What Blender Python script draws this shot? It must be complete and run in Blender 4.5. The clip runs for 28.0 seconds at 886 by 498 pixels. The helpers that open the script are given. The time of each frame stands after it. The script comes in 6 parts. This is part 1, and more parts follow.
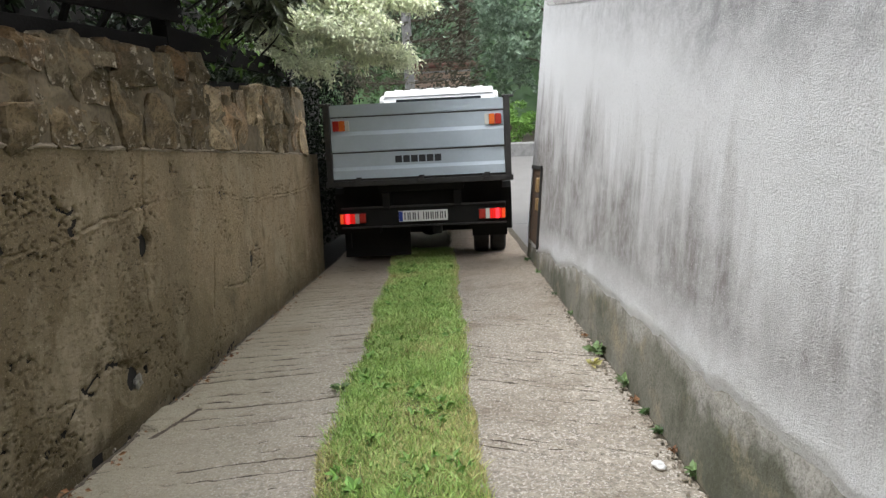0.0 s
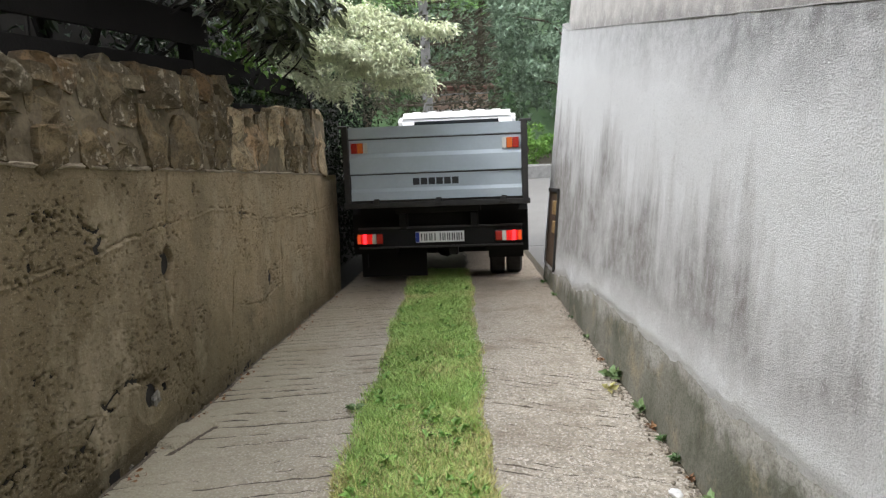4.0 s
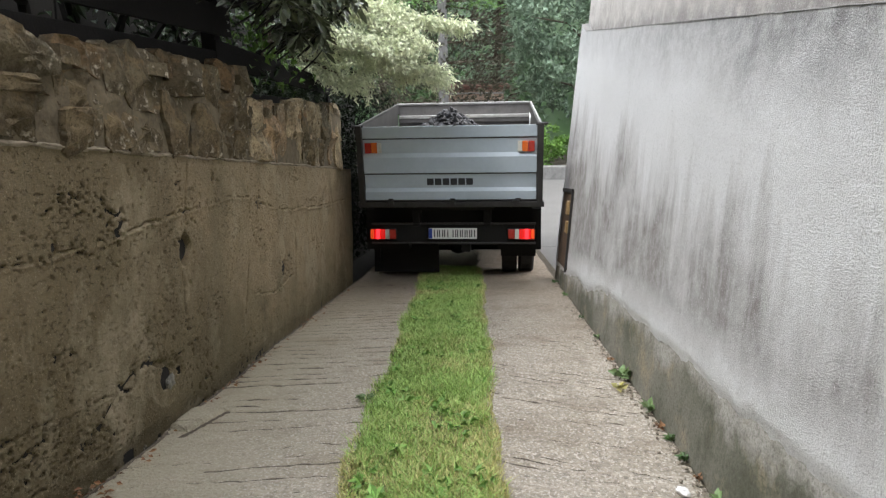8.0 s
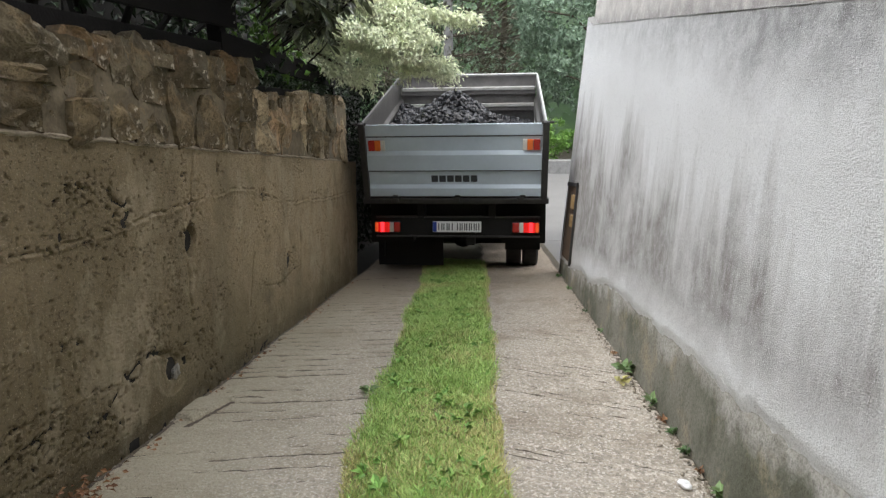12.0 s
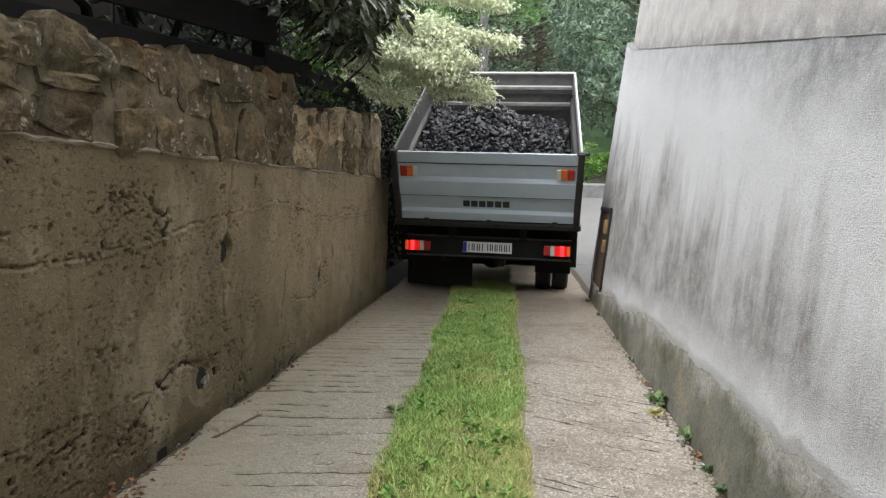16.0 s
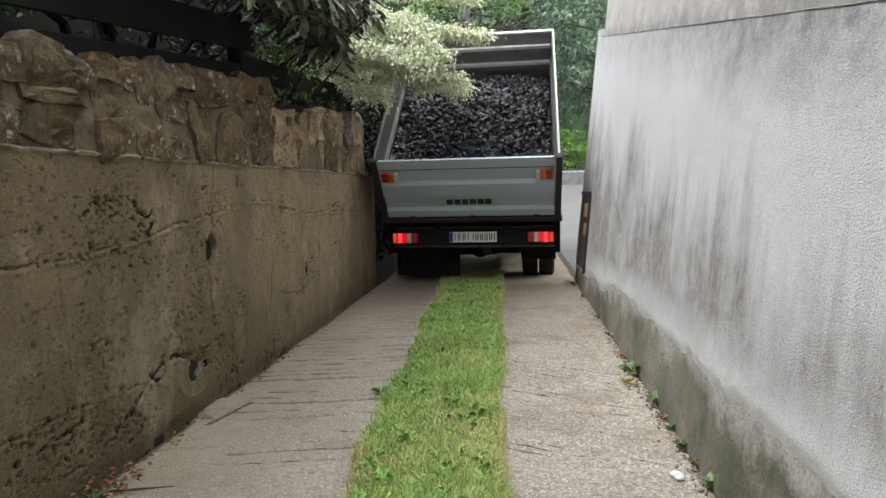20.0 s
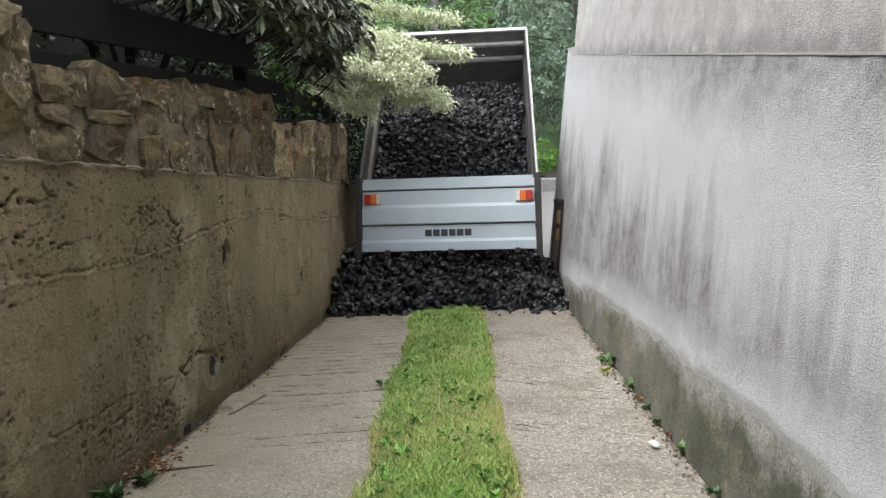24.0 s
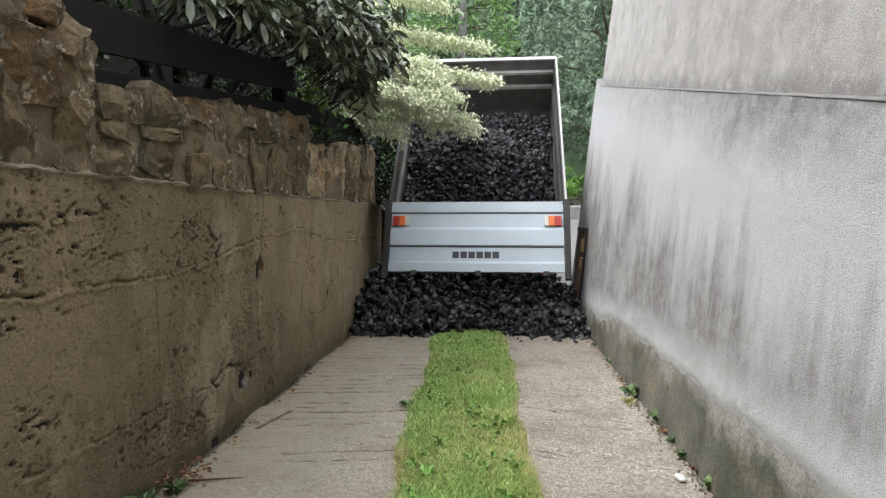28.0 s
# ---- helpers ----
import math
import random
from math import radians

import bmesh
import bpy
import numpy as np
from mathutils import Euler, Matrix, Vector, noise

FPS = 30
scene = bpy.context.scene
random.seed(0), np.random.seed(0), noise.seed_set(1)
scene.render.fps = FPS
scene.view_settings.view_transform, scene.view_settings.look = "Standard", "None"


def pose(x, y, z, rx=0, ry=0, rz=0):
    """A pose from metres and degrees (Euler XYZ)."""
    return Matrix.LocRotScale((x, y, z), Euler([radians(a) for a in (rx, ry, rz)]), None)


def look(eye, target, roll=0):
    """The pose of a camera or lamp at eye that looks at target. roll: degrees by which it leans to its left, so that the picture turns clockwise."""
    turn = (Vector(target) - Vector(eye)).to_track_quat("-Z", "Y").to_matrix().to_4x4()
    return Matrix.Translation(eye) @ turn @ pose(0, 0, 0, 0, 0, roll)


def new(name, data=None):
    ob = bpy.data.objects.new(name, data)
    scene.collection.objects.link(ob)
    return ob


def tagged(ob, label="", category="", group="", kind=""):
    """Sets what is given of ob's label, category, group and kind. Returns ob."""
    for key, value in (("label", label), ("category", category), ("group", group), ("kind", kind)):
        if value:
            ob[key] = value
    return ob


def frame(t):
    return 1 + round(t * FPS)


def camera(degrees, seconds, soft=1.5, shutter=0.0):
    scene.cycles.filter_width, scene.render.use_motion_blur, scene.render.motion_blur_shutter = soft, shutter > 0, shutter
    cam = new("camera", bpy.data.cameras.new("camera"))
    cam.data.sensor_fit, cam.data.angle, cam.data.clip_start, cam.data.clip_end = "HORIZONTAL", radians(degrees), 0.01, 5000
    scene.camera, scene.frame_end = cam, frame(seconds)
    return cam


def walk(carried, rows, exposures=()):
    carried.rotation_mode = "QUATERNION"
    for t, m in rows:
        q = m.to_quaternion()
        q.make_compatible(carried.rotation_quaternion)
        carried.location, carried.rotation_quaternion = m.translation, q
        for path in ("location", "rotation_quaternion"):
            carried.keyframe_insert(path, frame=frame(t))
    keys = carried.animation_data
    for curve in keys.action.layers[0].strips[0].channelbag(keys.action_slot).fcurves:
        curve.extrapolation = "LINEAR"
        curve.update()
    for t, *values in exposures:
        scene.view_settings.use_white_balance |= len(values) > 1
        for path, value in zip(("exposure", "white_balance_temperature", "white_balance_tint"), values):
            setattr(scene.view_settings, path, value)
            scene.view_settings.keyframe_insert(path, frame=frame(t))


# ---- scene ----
# Places are given in the driveway's own frame (y down the drive, z square to it); G tips that frame to the true slope.
cam = camera(70.4, 28.0, 1.3, 0.5)
SLOPE = 10.0
G = pose(0, 0, 0, -SLOPE, 0, 0)
EXPOSURES = [(0, 1.76), (28, 1.72)]
PATH = [
    (0, (0.25, 0.606, 1.132), (0.204, 2.585, 0.848), -2.7),
    (0.5, (0.286, 0.633, 1.136), (0.196, 2.606, 0.824), -2.5),
    (1, (0.304, 0.685, 1.125), (0.323, 2.66, 0.811), -3.7),
    (2, (0.289, 0.64, 1.128), (0.299, 2.618, 0.836), -3.1),
    (2.5, (0.273, 0.632, 1.141), (0.31, 2.619, 0.923), -3.0),
    (3, (0.256, 0.622, 1.146), (0.238, 2.612, 0.946), -1.5),
    (3.5, (0.25, 0.596, 1.147), (0.192, 2.583, 0.927), -1.9),
    (5.5, (0.236, 0.586, 1.12), (0.077, 2.569, 0.922), -1.1),
    (6, (0.235, 0.582, 1.122), (0.101, 2.568, 0.931), -1.0),
    (7, (0.224, 0.576, 1.125), (0.063, 2.562, 0.946), -0.5),
    (8, (0.23, 0.563, 1.119), (0.102, 2.547, 0.9), -0.5),
    (9, (0.238, 0.576, 1.112), (0.134, 2.556, 0.847), -0.8),
    (10, (0.243, 0.566, 1.113), (0.132, 2.547, 0.861), -0.9),
    (11, (0.234, 0.574, 1.115), (0.135, 2.553, 0.847), 0.1),
    (12, (0.232, 0.555, 1.115), (0.09, 2.536, 0.876), -0.2),
    (12.5, (0.233, 0.535, 1.115), (0.104, 2.522, 0.92), -0.2),
    (14.5, (0.191, 0.565, 1.118), (-0.03, 2.545, 0.935), 1.8),
    (15, (0.192, 0.569, 1.118), (-0.017, 2.55, 0.935), 1.8),
    (16, (0.195, 0.573, 1.12), (-0.032, 2.552, 0.94), 1.8),
    (17, (0.188, 0.567, 1.115), (-0.061, 2.541, 0.915), 2.0),
    (18, (0.186, 0.541, 1.119), (-0.069, 2.521, 1.002), 2.0),
    (18.5, (0.204, 0.535, 1.122), (-0.028, 2.52, 1.031), 0.9),
    (19, (0.266, 0.513, 1.106), (0.058, 2.496, 0.953), -0.6),
    (19.5, (0.332, 0.473, 1.079), (0.109, 2.449, 0.867), -0.4),
    (20, (0.342, 0.421, 1.089), (0.119, 2.399, 0.895), -1.2),
    (20.5, (0.253, 0.395, 1.117), (0.116, 2.389, 1.026), -0.2),
    (22.5, (0.187, 0.284, 1.1), (0.114, 2.277, 0.952), 1.4),
    (23, (0.255, 0.169, 1.07), (0.034, 2.15, 0.917), 0.6),
    (23.5, (0.237, 0.11, 1.084), (0.072, 2.091, 0.866), -0.4),
    (24, (0.185, 0.064, 1.11), (0.078, 2.053, 0.934), -1.3),
    (24.5, (0.125, 0.064, 1.115), (0.07, 2.053, 0.917), -1.9),
    (25, (0.121, 0.029, 1.127), (0.029, 2.021, 0.981), -0.6),
    (26, (0.11, 0.028, 1.124), (0.034, 2.021, 0.979), 0.4),
    (27, (0.089, 0.009, 1.133), (-0.073, 2.0, 1.039), 1.0),
    (27.5, (0.098, 0.008, 1.131), (-0.061, 1.999, 1.042), 0.9),
    (28, (0.119, 0.008, 1.12), (-0.042, 1.999, 1.017), 0.8),
]
walk(cam, [(t, G @ look(eye, target, roll)) for t, eye, target, roll in PATH], EXPOSURES)

# ---- light ----
world = bpy.data.worlds.new("world")
scene.world = world
world.use_nodes = True
wn = world.node_tree
sky = wn.nodes.new("ShaderNodeTexSky")
sky.sky_type, sky.sun_disc = "NISHITA", False
sky.sun_elevation, sky.sun_rotation = radians(52), radians(65)
sky.dust_density, sky.ozone_density = 4.0, 0.6
tint = wn.nodes.new("ShaderNodeMix")
tint.data_type = "RGBA"
tint.inputs[0].default_value = 0.72
tint.inputs[7].default_value = (7.2, 7.45, 7.85, 1)
wn.links.new(sky.outputs[0], tint.inputs[6])
wn.links.new(tint.outputs[2], wn.nodes["Background"].inputs[0])
wn.nodes["Background"].inputs[1].default_value = 0.15
sun = new("sun", bpy.data.lights.new("sun", "SUN"))
sun.data.energy, sun.data.angle, sun.data.color = 1.0, radians(25), (1.0, 0.97, 0.92)
sun.matrix_basis = look((0, 0, 0), (1.0, 0.55, -1.75))


# ---- materials ----
def mix_rgb(nt, fac, a, b, blend="MIX"):
    n = nt.nodes.new("ShaderNodeMix")
    n.data_type, n.blend_type = "RGBA", blend
    for sock, v in ((n.inputs[0], fac), (n.inputs[6], a), (n.inputs[7], b)):
        if hasattr(v, "links"):
            nt.links.new(v, sock)
        elif isinstance(v, (int, float)):
            sock.default_value = v
        else:
            sock.default_value = (*v, 1)
    return n.outputs[2]


def ramp(nt, src, lo, hi, a=0.0, b=1.0):
    n = nt.nodes.new("ShaderNodeMapRange")
    n.inputs[1].default_value, n.inputs[2].default_value = lo, hi
    n.inputs[3].default_value, n.inputs[4].default_value = a, b
    nt.links.new(src, n.inputs[0])
    return n.outputs[0]


def calc(nt, op, a, b=0.0):
    n = nt.nodes.new("ShaderNodeMath")
    n.operation = op
    for sock, v in ((n.inputs[0], a), (n.inputs[1], b)):
        if hasattr(v, "links"):
            nt.links.new(v, sock)
        else:
            sock.default_value = v
    return n.outputs[0]


def noise_tex(nt, scale, detail=4.0, rough=0.55, stretch=(1, 1, 1), off=(0, 0, 0), kind="noise"):
    tc = nt.nodes.new("ShaderNodeTexCoord")
    mp = nt.nodes.new("ShaderNodeMapping")
    mp.inputs["Scale"].default_value, mp.inputs["Location"].default_value = stretch, off
    nt.links.new(tc.outputs["Object"], mp.inputs[0])
    if kind == "voronoi":
        n = nt.nodes.new("ShaderNodeTexVoronoi")
        n.inputs["Scale"].default_value = scale
    else:
        n = nt.nodes.new("ShaderNodeTexNoise")
        n.inputs["Scale"].default_value, n.inputs["Detail"].default_value, n.inputs["Roughness"].default_value = scale, detail, rough
    nt.links.new(mp.outputs[0], n.inputs["Vector"])
    return n.outputs[0]


def axis(nt, which):
    tc = nt.nodes.new("ShaderNodeTexCoord")
    sp = nt.nodes.new("ShaderNodeSeparateXYZ")
    nt.links.new(tc.outputs["Object"], sp.inputs[0])
    return sp.outputs[which]


def base_mat(name, rough=0.8, metal=0.0, spec=0.5):
    m = bpy.data.materials.new(name)
    m.use_nodes = True
    b = m.node_tree.nodes["Principled BSDF"]
    b.inputs["Roughness"].default_value, b.inputs["Metallic"].default_value = rough, metal
    b.inputs["Specular IOR Level"].default_value = spec
    return m, m.node_tree, b


def put_bump(nt, b, h, strength=0.5, dist=0.01):
    n = nt.nodes.new("ShaderNodeBump")
    n.inputs["Strength"].default_value, n.inputs["Distance"].default_value = strength, dist
    nt.links.new(h, n.inputs["Height"])
    nt.links.new(n.outputs[0], b.inputs["Normal"])


def simple(name, a, b2=None, scale=6.0, rough=0.7, metal=0.0, fine=60.0, bump=0.2, dist=0.004, vary=0.0, spec=0.5):
    """Two tones mixed by coarse and fine noise, fine relief; vary: how far separate pieces differ."""
    m, nt, b = base_mat(name, rough, metal, spec)
    b2 = b2 or tuple(c * 0.7 for c in a)
    f = calc(nt, "MULTIPLY_ADD", noise_tex(nt, scale), 0.6)
    nt.nodes[-1].inputs[2].default_value = 0.0
    g = noise_tex(nt, fine, 3.0)
    f = calc(nt, "ADD", f, calc(nt, "MULTIPLY", g, 0.4))
    col = mix_rgb(nt, ramp(nt, f, 0.32, 0.68), a, b2)
    if vary:
        oi = nt.nodes.new("ShaderNodeObjectInfo")
        gi = nt.nodes.new("ShaderNodeNewGeometry")
        r = calc(nt, "FRACT", calc(nt, "ADD", oi.outputs["Random"], gi.outputs["Random Per Island"]))
        v = ramp(nt, r, 0, 1, 1 - vary, 1 + vary)
        hs = nt.nodes.new("ShaderNodeHueSaturation")
        nt.links.new(v, hs.inputs["Value"])
        nt.links.new(ramp(nt, calc(nt, "FRACT", calc(nt, "MULTIPLY", r, 7.3)), 0, 1, 0.5 - vary * 0.025, 0.5 + vary * 0.025), hs.inputs["Hue"])
        nt.links.new(col, hs.inputs["Color"])
        col = hs.outputs[0]
    nt.links.new(col, b.inputs["Base Color"])
    put_bump(nt, b, g, bump, dist)
    return m


def glow(name, col, power):
    m, _, b = base_mat(name, 0.25)
    b.inputs["Base Color"].default_value = (*col, 1)
    b.inputs["Emission Color"].default_value = (*col, 1)
    b.inputs["Emission Strength"].default_value = power
    return m


def concrete_wall_mat():
    m, nt, b = base_mat("old_shuttered_concrete", 0.95, 0, 0.2)
    big = noise_tex(nt, 0.9, 5, 0.6)
    mid = noise_tex(nt, 6, 7, 0.65)
    fine = noise_tex(nt, 85, 5, 0.7)
    grit = noise_tex(nt, 120, 2, 0.6)
    col = mix_rgb(nt, ramp(nt, big, 0.35, 0.65), (0.375, 0.286, 0.178), (0.262, 0.206, 0.126))
    col = mix_rgb(nt, ramp(nt, mid, 0.45, 0.68, 0, 0.65), col, (0.40, 0.325, 0.225))
    col = mix_rgb(nt, ramp(nt, mid, 0.32, 0.46, 0.5, 0), col, (0.10, 0.085, 0.055))
    # pale lime runs and dark wet runs
    col = mix_rgb(nt, ramp(nt, noise_tex(nt, 7, 4, 0.6, (1, 1, 0.06), (3, 1, 0)), 0.60, 0.70, 0, 0.35), col, (0.33, 0.29, 0.21))
    col = mix_rgb(nt, ramp(nt, noise_tex(nt, 2.2, 6, 0.7, (1, 1, 0.35), (3, 1, 0)), 0.50, 0.66, 0, 0.5), col, (0.12, 0.10, 0.068))
    # algae where the wall stays damp, with its own uneven edge
    edge = calc(nt, "ADD", axis(nt, 2), calc(nt, "MULTIPLY", noise_tex(nt, 1.6, 6, 0.65), -0.9))
    col = mix_rgb(nt, ramp(nt, edge, -0.40, 0.12, 0.62, 0), col, (0.075, 0.074, 0.036))
    # olive-brown algae and soot film, its fade streetward also painting the brighter light there
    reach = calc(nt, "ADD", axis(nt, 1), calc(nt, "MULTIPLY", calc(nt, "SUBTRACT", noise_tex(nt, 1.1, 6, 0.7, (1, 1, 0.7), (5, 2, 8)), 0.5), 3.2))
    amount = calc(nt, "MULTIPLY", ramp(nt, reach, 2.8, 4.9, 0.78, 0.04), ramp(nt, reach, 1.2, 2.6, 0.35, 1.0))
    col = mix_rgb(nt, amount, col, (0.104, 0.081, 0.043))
    pits = noise_tex(nt, 60, 3, 0.6, (1, 0.7, 1.2), (7, 2, 1))
    where = ramp(nt, noise_tex(nt, 2.6, 4, 0.6, (1, 1, 1), (1, 8, 2)), 0.42, 0.6)
    hole = calc(nt, "MULTIPLY", ramp(nt, pits, 0.60, 0.66), calc(nt, "ADD", calc(nt, "MULTIPLY", where, 0.75), 0.2))
    col = mix_rgb(nt, calc(nt, "MULTIPLY", hole, 0.6), col, (0.035, 0.03, 0.022))
    col = mix_rgb(nt, ramp(nt, fine, 0.38, 0.62, 0.55, 0.0), col, (0.12, 0.10, 0.066))
    col = mix_rgb(nt, ramp(nt, grit, 0.60, 0.70, 0.0, 0.4), col, (0.42, 0.36, 0.26))
    smear = noise_tex(nt, 2.4, 6, 0.72, (1, 1, 0.7), (9, 4, 6))
    col = mix_rgb(nt, ramp(nt, smear, 0.54, 0.68, 0, 0.45), col, (0.40, 0.345, 0.25))
    nt.links.new(col, b.inputs["Base Color"])
    h = calc(nt, "SUBTRACT", calc(nt, "ADD", calc(nt, "MULTIPLY", mid, 0.5), calc(nt, "MULTIPLY", fine, 0.7)), hole)
    put_bump(nt, b, h, 0.85, 0.010)
    return m


def roughcast_mat(name, base, dark, streaks=True):
    m, nt, b = base_mat(name, 0.97, 0, 0.12)
    big = noise_tex(nt, 0.8, 4, 0.55)
    grain = noise_tex(nt, 135, 4, 0.75)
    speck = noise_tex(nt, 155, 2, 0.6, (1, 1, 1), (4, 4, 4))
    mott = noise_tex(nt, 11, 6, 0.72)
    col = mix_rgb(nt, ramp(nt, big, 0.35, 0.7, 0, 0.45), base, tuple(c * 0.84 for c in base))
    if streaks:
        y, z = axis(nt, 1), axis(nt, 2)
        run = noise_tex(nt, 10, 5, 0.65, (1, 1, 0.05))
        wide = noise_tex(nt, 1.7, 5, 0.65, (1, 1, 0.3), (4, 9, 0))
        low = noise_tex(nt, 2.0, 5, 0.65, (1, 1, 0.7), (2, 5, 3))
        # one broad damp stain, level with the true horizon, that ends upwards in narrow runs; a pale salt band at the foot
        lift0 = calc(nt, "SUBTRACT", z, calc(nt, "MULTIPLY", y, 0.165))
        reach = calc(nt, "ADD", calc(nt, "MULTIPLY", calc(nt, "SUBTRACT", run, 0.42), 1.0), calc(nt, "MULTIPLY", calc(nt, "SUBTRACT", wide, 0.5), 1.5))
        stain = ramp(nt, calc(nt, "SUBTRACT", calc(nt, "ADD", reach, 0.54), lift0), -0.06, 0.42)
        ends = calc(nt, "MULTIPLY", ramp(nt, calc(nt, "ADD", y, wide), 1.6, 3.2, 0.85, 1.0), ramp(nt, y, 7.2, 7.75, 1.0, 0.45))
        foot = ramp(nt, calc(nt, "SUBTRACT", calc(nt, "ADD", z, ramp(nt, y, 4.0, 7.0, 0.0, 0.16)), calc(nt, "MULTIPLY", low, 0.5)), 0.17, 0.34, 0, 1)
        fleck = ramp(nt, mott, 0.34, 0.6, 0.62, 1.0)
        blot = ramp(nt, low, 0.36, 0.56, 0.45, 1.0)
        amount = calc(nt, "MULTIPLY", calc(nt, "MULTIPLY", stain, foot), calc(nt, "MULTIPLY", fleck, calc(nt, "MULTIPLY", ends, blot)))
        col = mix_rgb(nt, calc(nt, "MULTIPLY", amount, 0.92), col, dark)
        # patchy soot under the ledge
        lift = calc(nt, "SUBTRACT", z, calc(nt, "MULTIPLY", y, 0.213))
        band = ramp(nt, calc(nt, "ADD", lift, calc(nt, "MULTIPLY", low, 0.5)), 0.98, 1.28)
        close = ramp(nt, y, 2.0, 5.0, 1.0, 0.45)
        col = mix_rgb(nt, calc(nt, "MULTIPLY", calc(nt, "MULTIPLY", band, close), ramp(nt, mott, 0.36, 0.6, 0.35, 0.85)), col, (0.17, 0.168, 0.165))
    else:
        col = mix_rgb(nt, ramp(nt, noise_tex(nt, 3, 6, 0.7), 0.42, 0.62, 0, 0.75), col, dark)
        # splash dirt above the ledge with a ragged upper edge
        above = calc(nt, "SUBTRACT", axis(nt, 2), calc(nt, "MULTIPLY", axis(nt, 1), 0.213))
        rim = calc(nt, "ADD", above, calc(nt, "MULTIPLY", noise_tex(nt, 5, 6, 0.7, (1, 1, 0.8), (3, 3, 1)), -0.22))
        col = mix_rgb(nt, ramp(nt, rim, 0.96, 1.07, 0.75, 0), col, (0.22, 0.21, 0.205))
        col = mix_rgb(nt, ramp(nt, mott, 0.5, 0.7, 0, 0.6), col, tuple(c * 1.25 for c in base))
    col = mix_rgb(nt, ramp(nt, grain, 0.36, 0.50, 0.60, 0), col, mix_rgb(nt, 0.50, col, (0.06, 0.058, 0.055)))
    col = mix_rgb(nt, ramp(nt, speck, 0.60, 0.72, 0, 0.55), col, tuple(min(0.85, c * 1.25) for c in base))
    nt.links.new(col, b.inputs["Base Color"])
    put_bump(nt, b, calc(nt, "ADD", grain, calc(nt, "MULTIPLY", speck, 0.5)), 1.0, 0.007)
    return m


def stone_mat(name, warm, cool, dark):
    """Split sandstone: tone differs stone by stone, with rusty bands, grey lichen and pale crusts."""
    m, nt, b = base_mat(name, 0.95, 0, 0.2)
    oi = nt.nodes.new("ShaderNodeObjectInfo").outputs["Random"]
    mid = noise_tex(nt, 7, 7, 0.68)
    fine = noise_tex(nt, 45, 5, 0.72)
    crust = noise_tex(nt, 30, 4, 0.6, (1, 1, 1), (3, 8, 1))
    col = mix_rgb(nt, oi, warm, cool)
    rusty = calc(nt, "FRACT", calc(nt, "MULTIPLY", oi, 17.3))
    col = mix_rgb(nt, ramp(nt, rusty, 0.80, 0.92, 0, 0.5), col, (warm[0] * 1.0, warm[1] * 0.68, warm[2] * 0.5))
    tone = calc(nt, "FRACT", calc(nt, "MULTIPLY", oi, 31.7))
    col = mix_rgb(nt, ramp(nt, tone, 0.0, 0.45, 0.55, 0), col, dark)
    col = mix_rgb(nt, ramp(nt, mid, 0.40, 0.62, 0.85, 0), col, dark)
    col = mix_rgb(nt, ramp(nt, noise_tex(nt, 5, 5, 0.6, (1, 1, 2.2), (6, 1, 4)), 0.56, 0.70, 0, 0.5), col, (0.28, 0.18, 0.09))
    col = mix_rgb(nt, ramp(nt, noise_tex(nt, 4, 6, 0.7, (1, 1, 1), (1, 6, 9)), 0.50, 0.64, 0, 0.6), col, (0.13, 0.125, 0.10))
    col = mix_rgb(nt, ramp(nt, fine, 0.36, 0.52, 0.7, 0), col, (0.06, 0.048, 0.03))
    where = ramp(nt, noise_tex(nt, 3.2, 4, 0.6, (1, 1, 1), (2, 2, 7)), 0.40, 0.54)
    col = mix_rgb(nt, calc(nt, "MULTIPLY", ramp(nt, crust, 0.56, 0.66), where), col, (0.42, 0.37, 0.29))
    nt.links.new(col, b.inputs["Base Color"])
    put_bump(nt, b, calc(nt, "ADD", mid, calc(nt, "MULTIPLY", fine, 0.6)), 1.0, 0.022)
    return m


def footing_mat():
    m, nt, b = base_mat("damp_concrete_footing", 0.92, 0, 0.2)
    col = mix_rgb(nt, ramp(nt, noise_tex(nt, 1.6, 6, 0.65), 0.38, 0.62), (0.24, 0.232, 0.197), (0.127, 0.129, 0.10))
    col = mix_rgb(nt, ramp(nt, noise_tex(nt, 4.5, 6, 0.7, (1, 1, 1), (9, 3, 2)), 0.52, 0.66, 0, 0.85), col, (0.33, 0.285, 0.20))
    col = mix_rgb(nt, ramp(nt, noise_tex(nt, 3.0, 6, 0.7, (1, 1, 0.8), (2, 7, 5)), 0.50, 0.62, 0, 0.7), col, (0.085, 0.09, 0.062))
    drip = noise_tex(nt, 4.5, 7, 0.62, (1, 1, 0.75), (1, 1, 7))
    hgt = calc(nt, "ADD", calc(nt, "ADD", axis(nt, 2), ramp(nt, axis(nt, 1), 4.0, 7.0, 0.0, 0.16)), calc(nt, "MULTIPLY", calc(nt, "SUBTRACT", drip, 0.5), 0.5))
    col = mix_rgb(nt, ramp(nt, hgt, 0.25, 0.35, 0, 0.8), col, (0.46, 0.445, 0.42))
    g = noise_tex(nt, 70, 5, 0.7)
    col = mix_rgb(nt, ramp(nt, g, 0.36, 0.55, 0.5, 0), col, (0.075, 0.075, 0.06))
    nt.links.new(col, b.inputs["Base Color"])
    put_bump(nt, b, calc(nt, "ADD", g, noise_tex(nt, 14, 5, 0.6)), 0.7, 0.009)
    return m


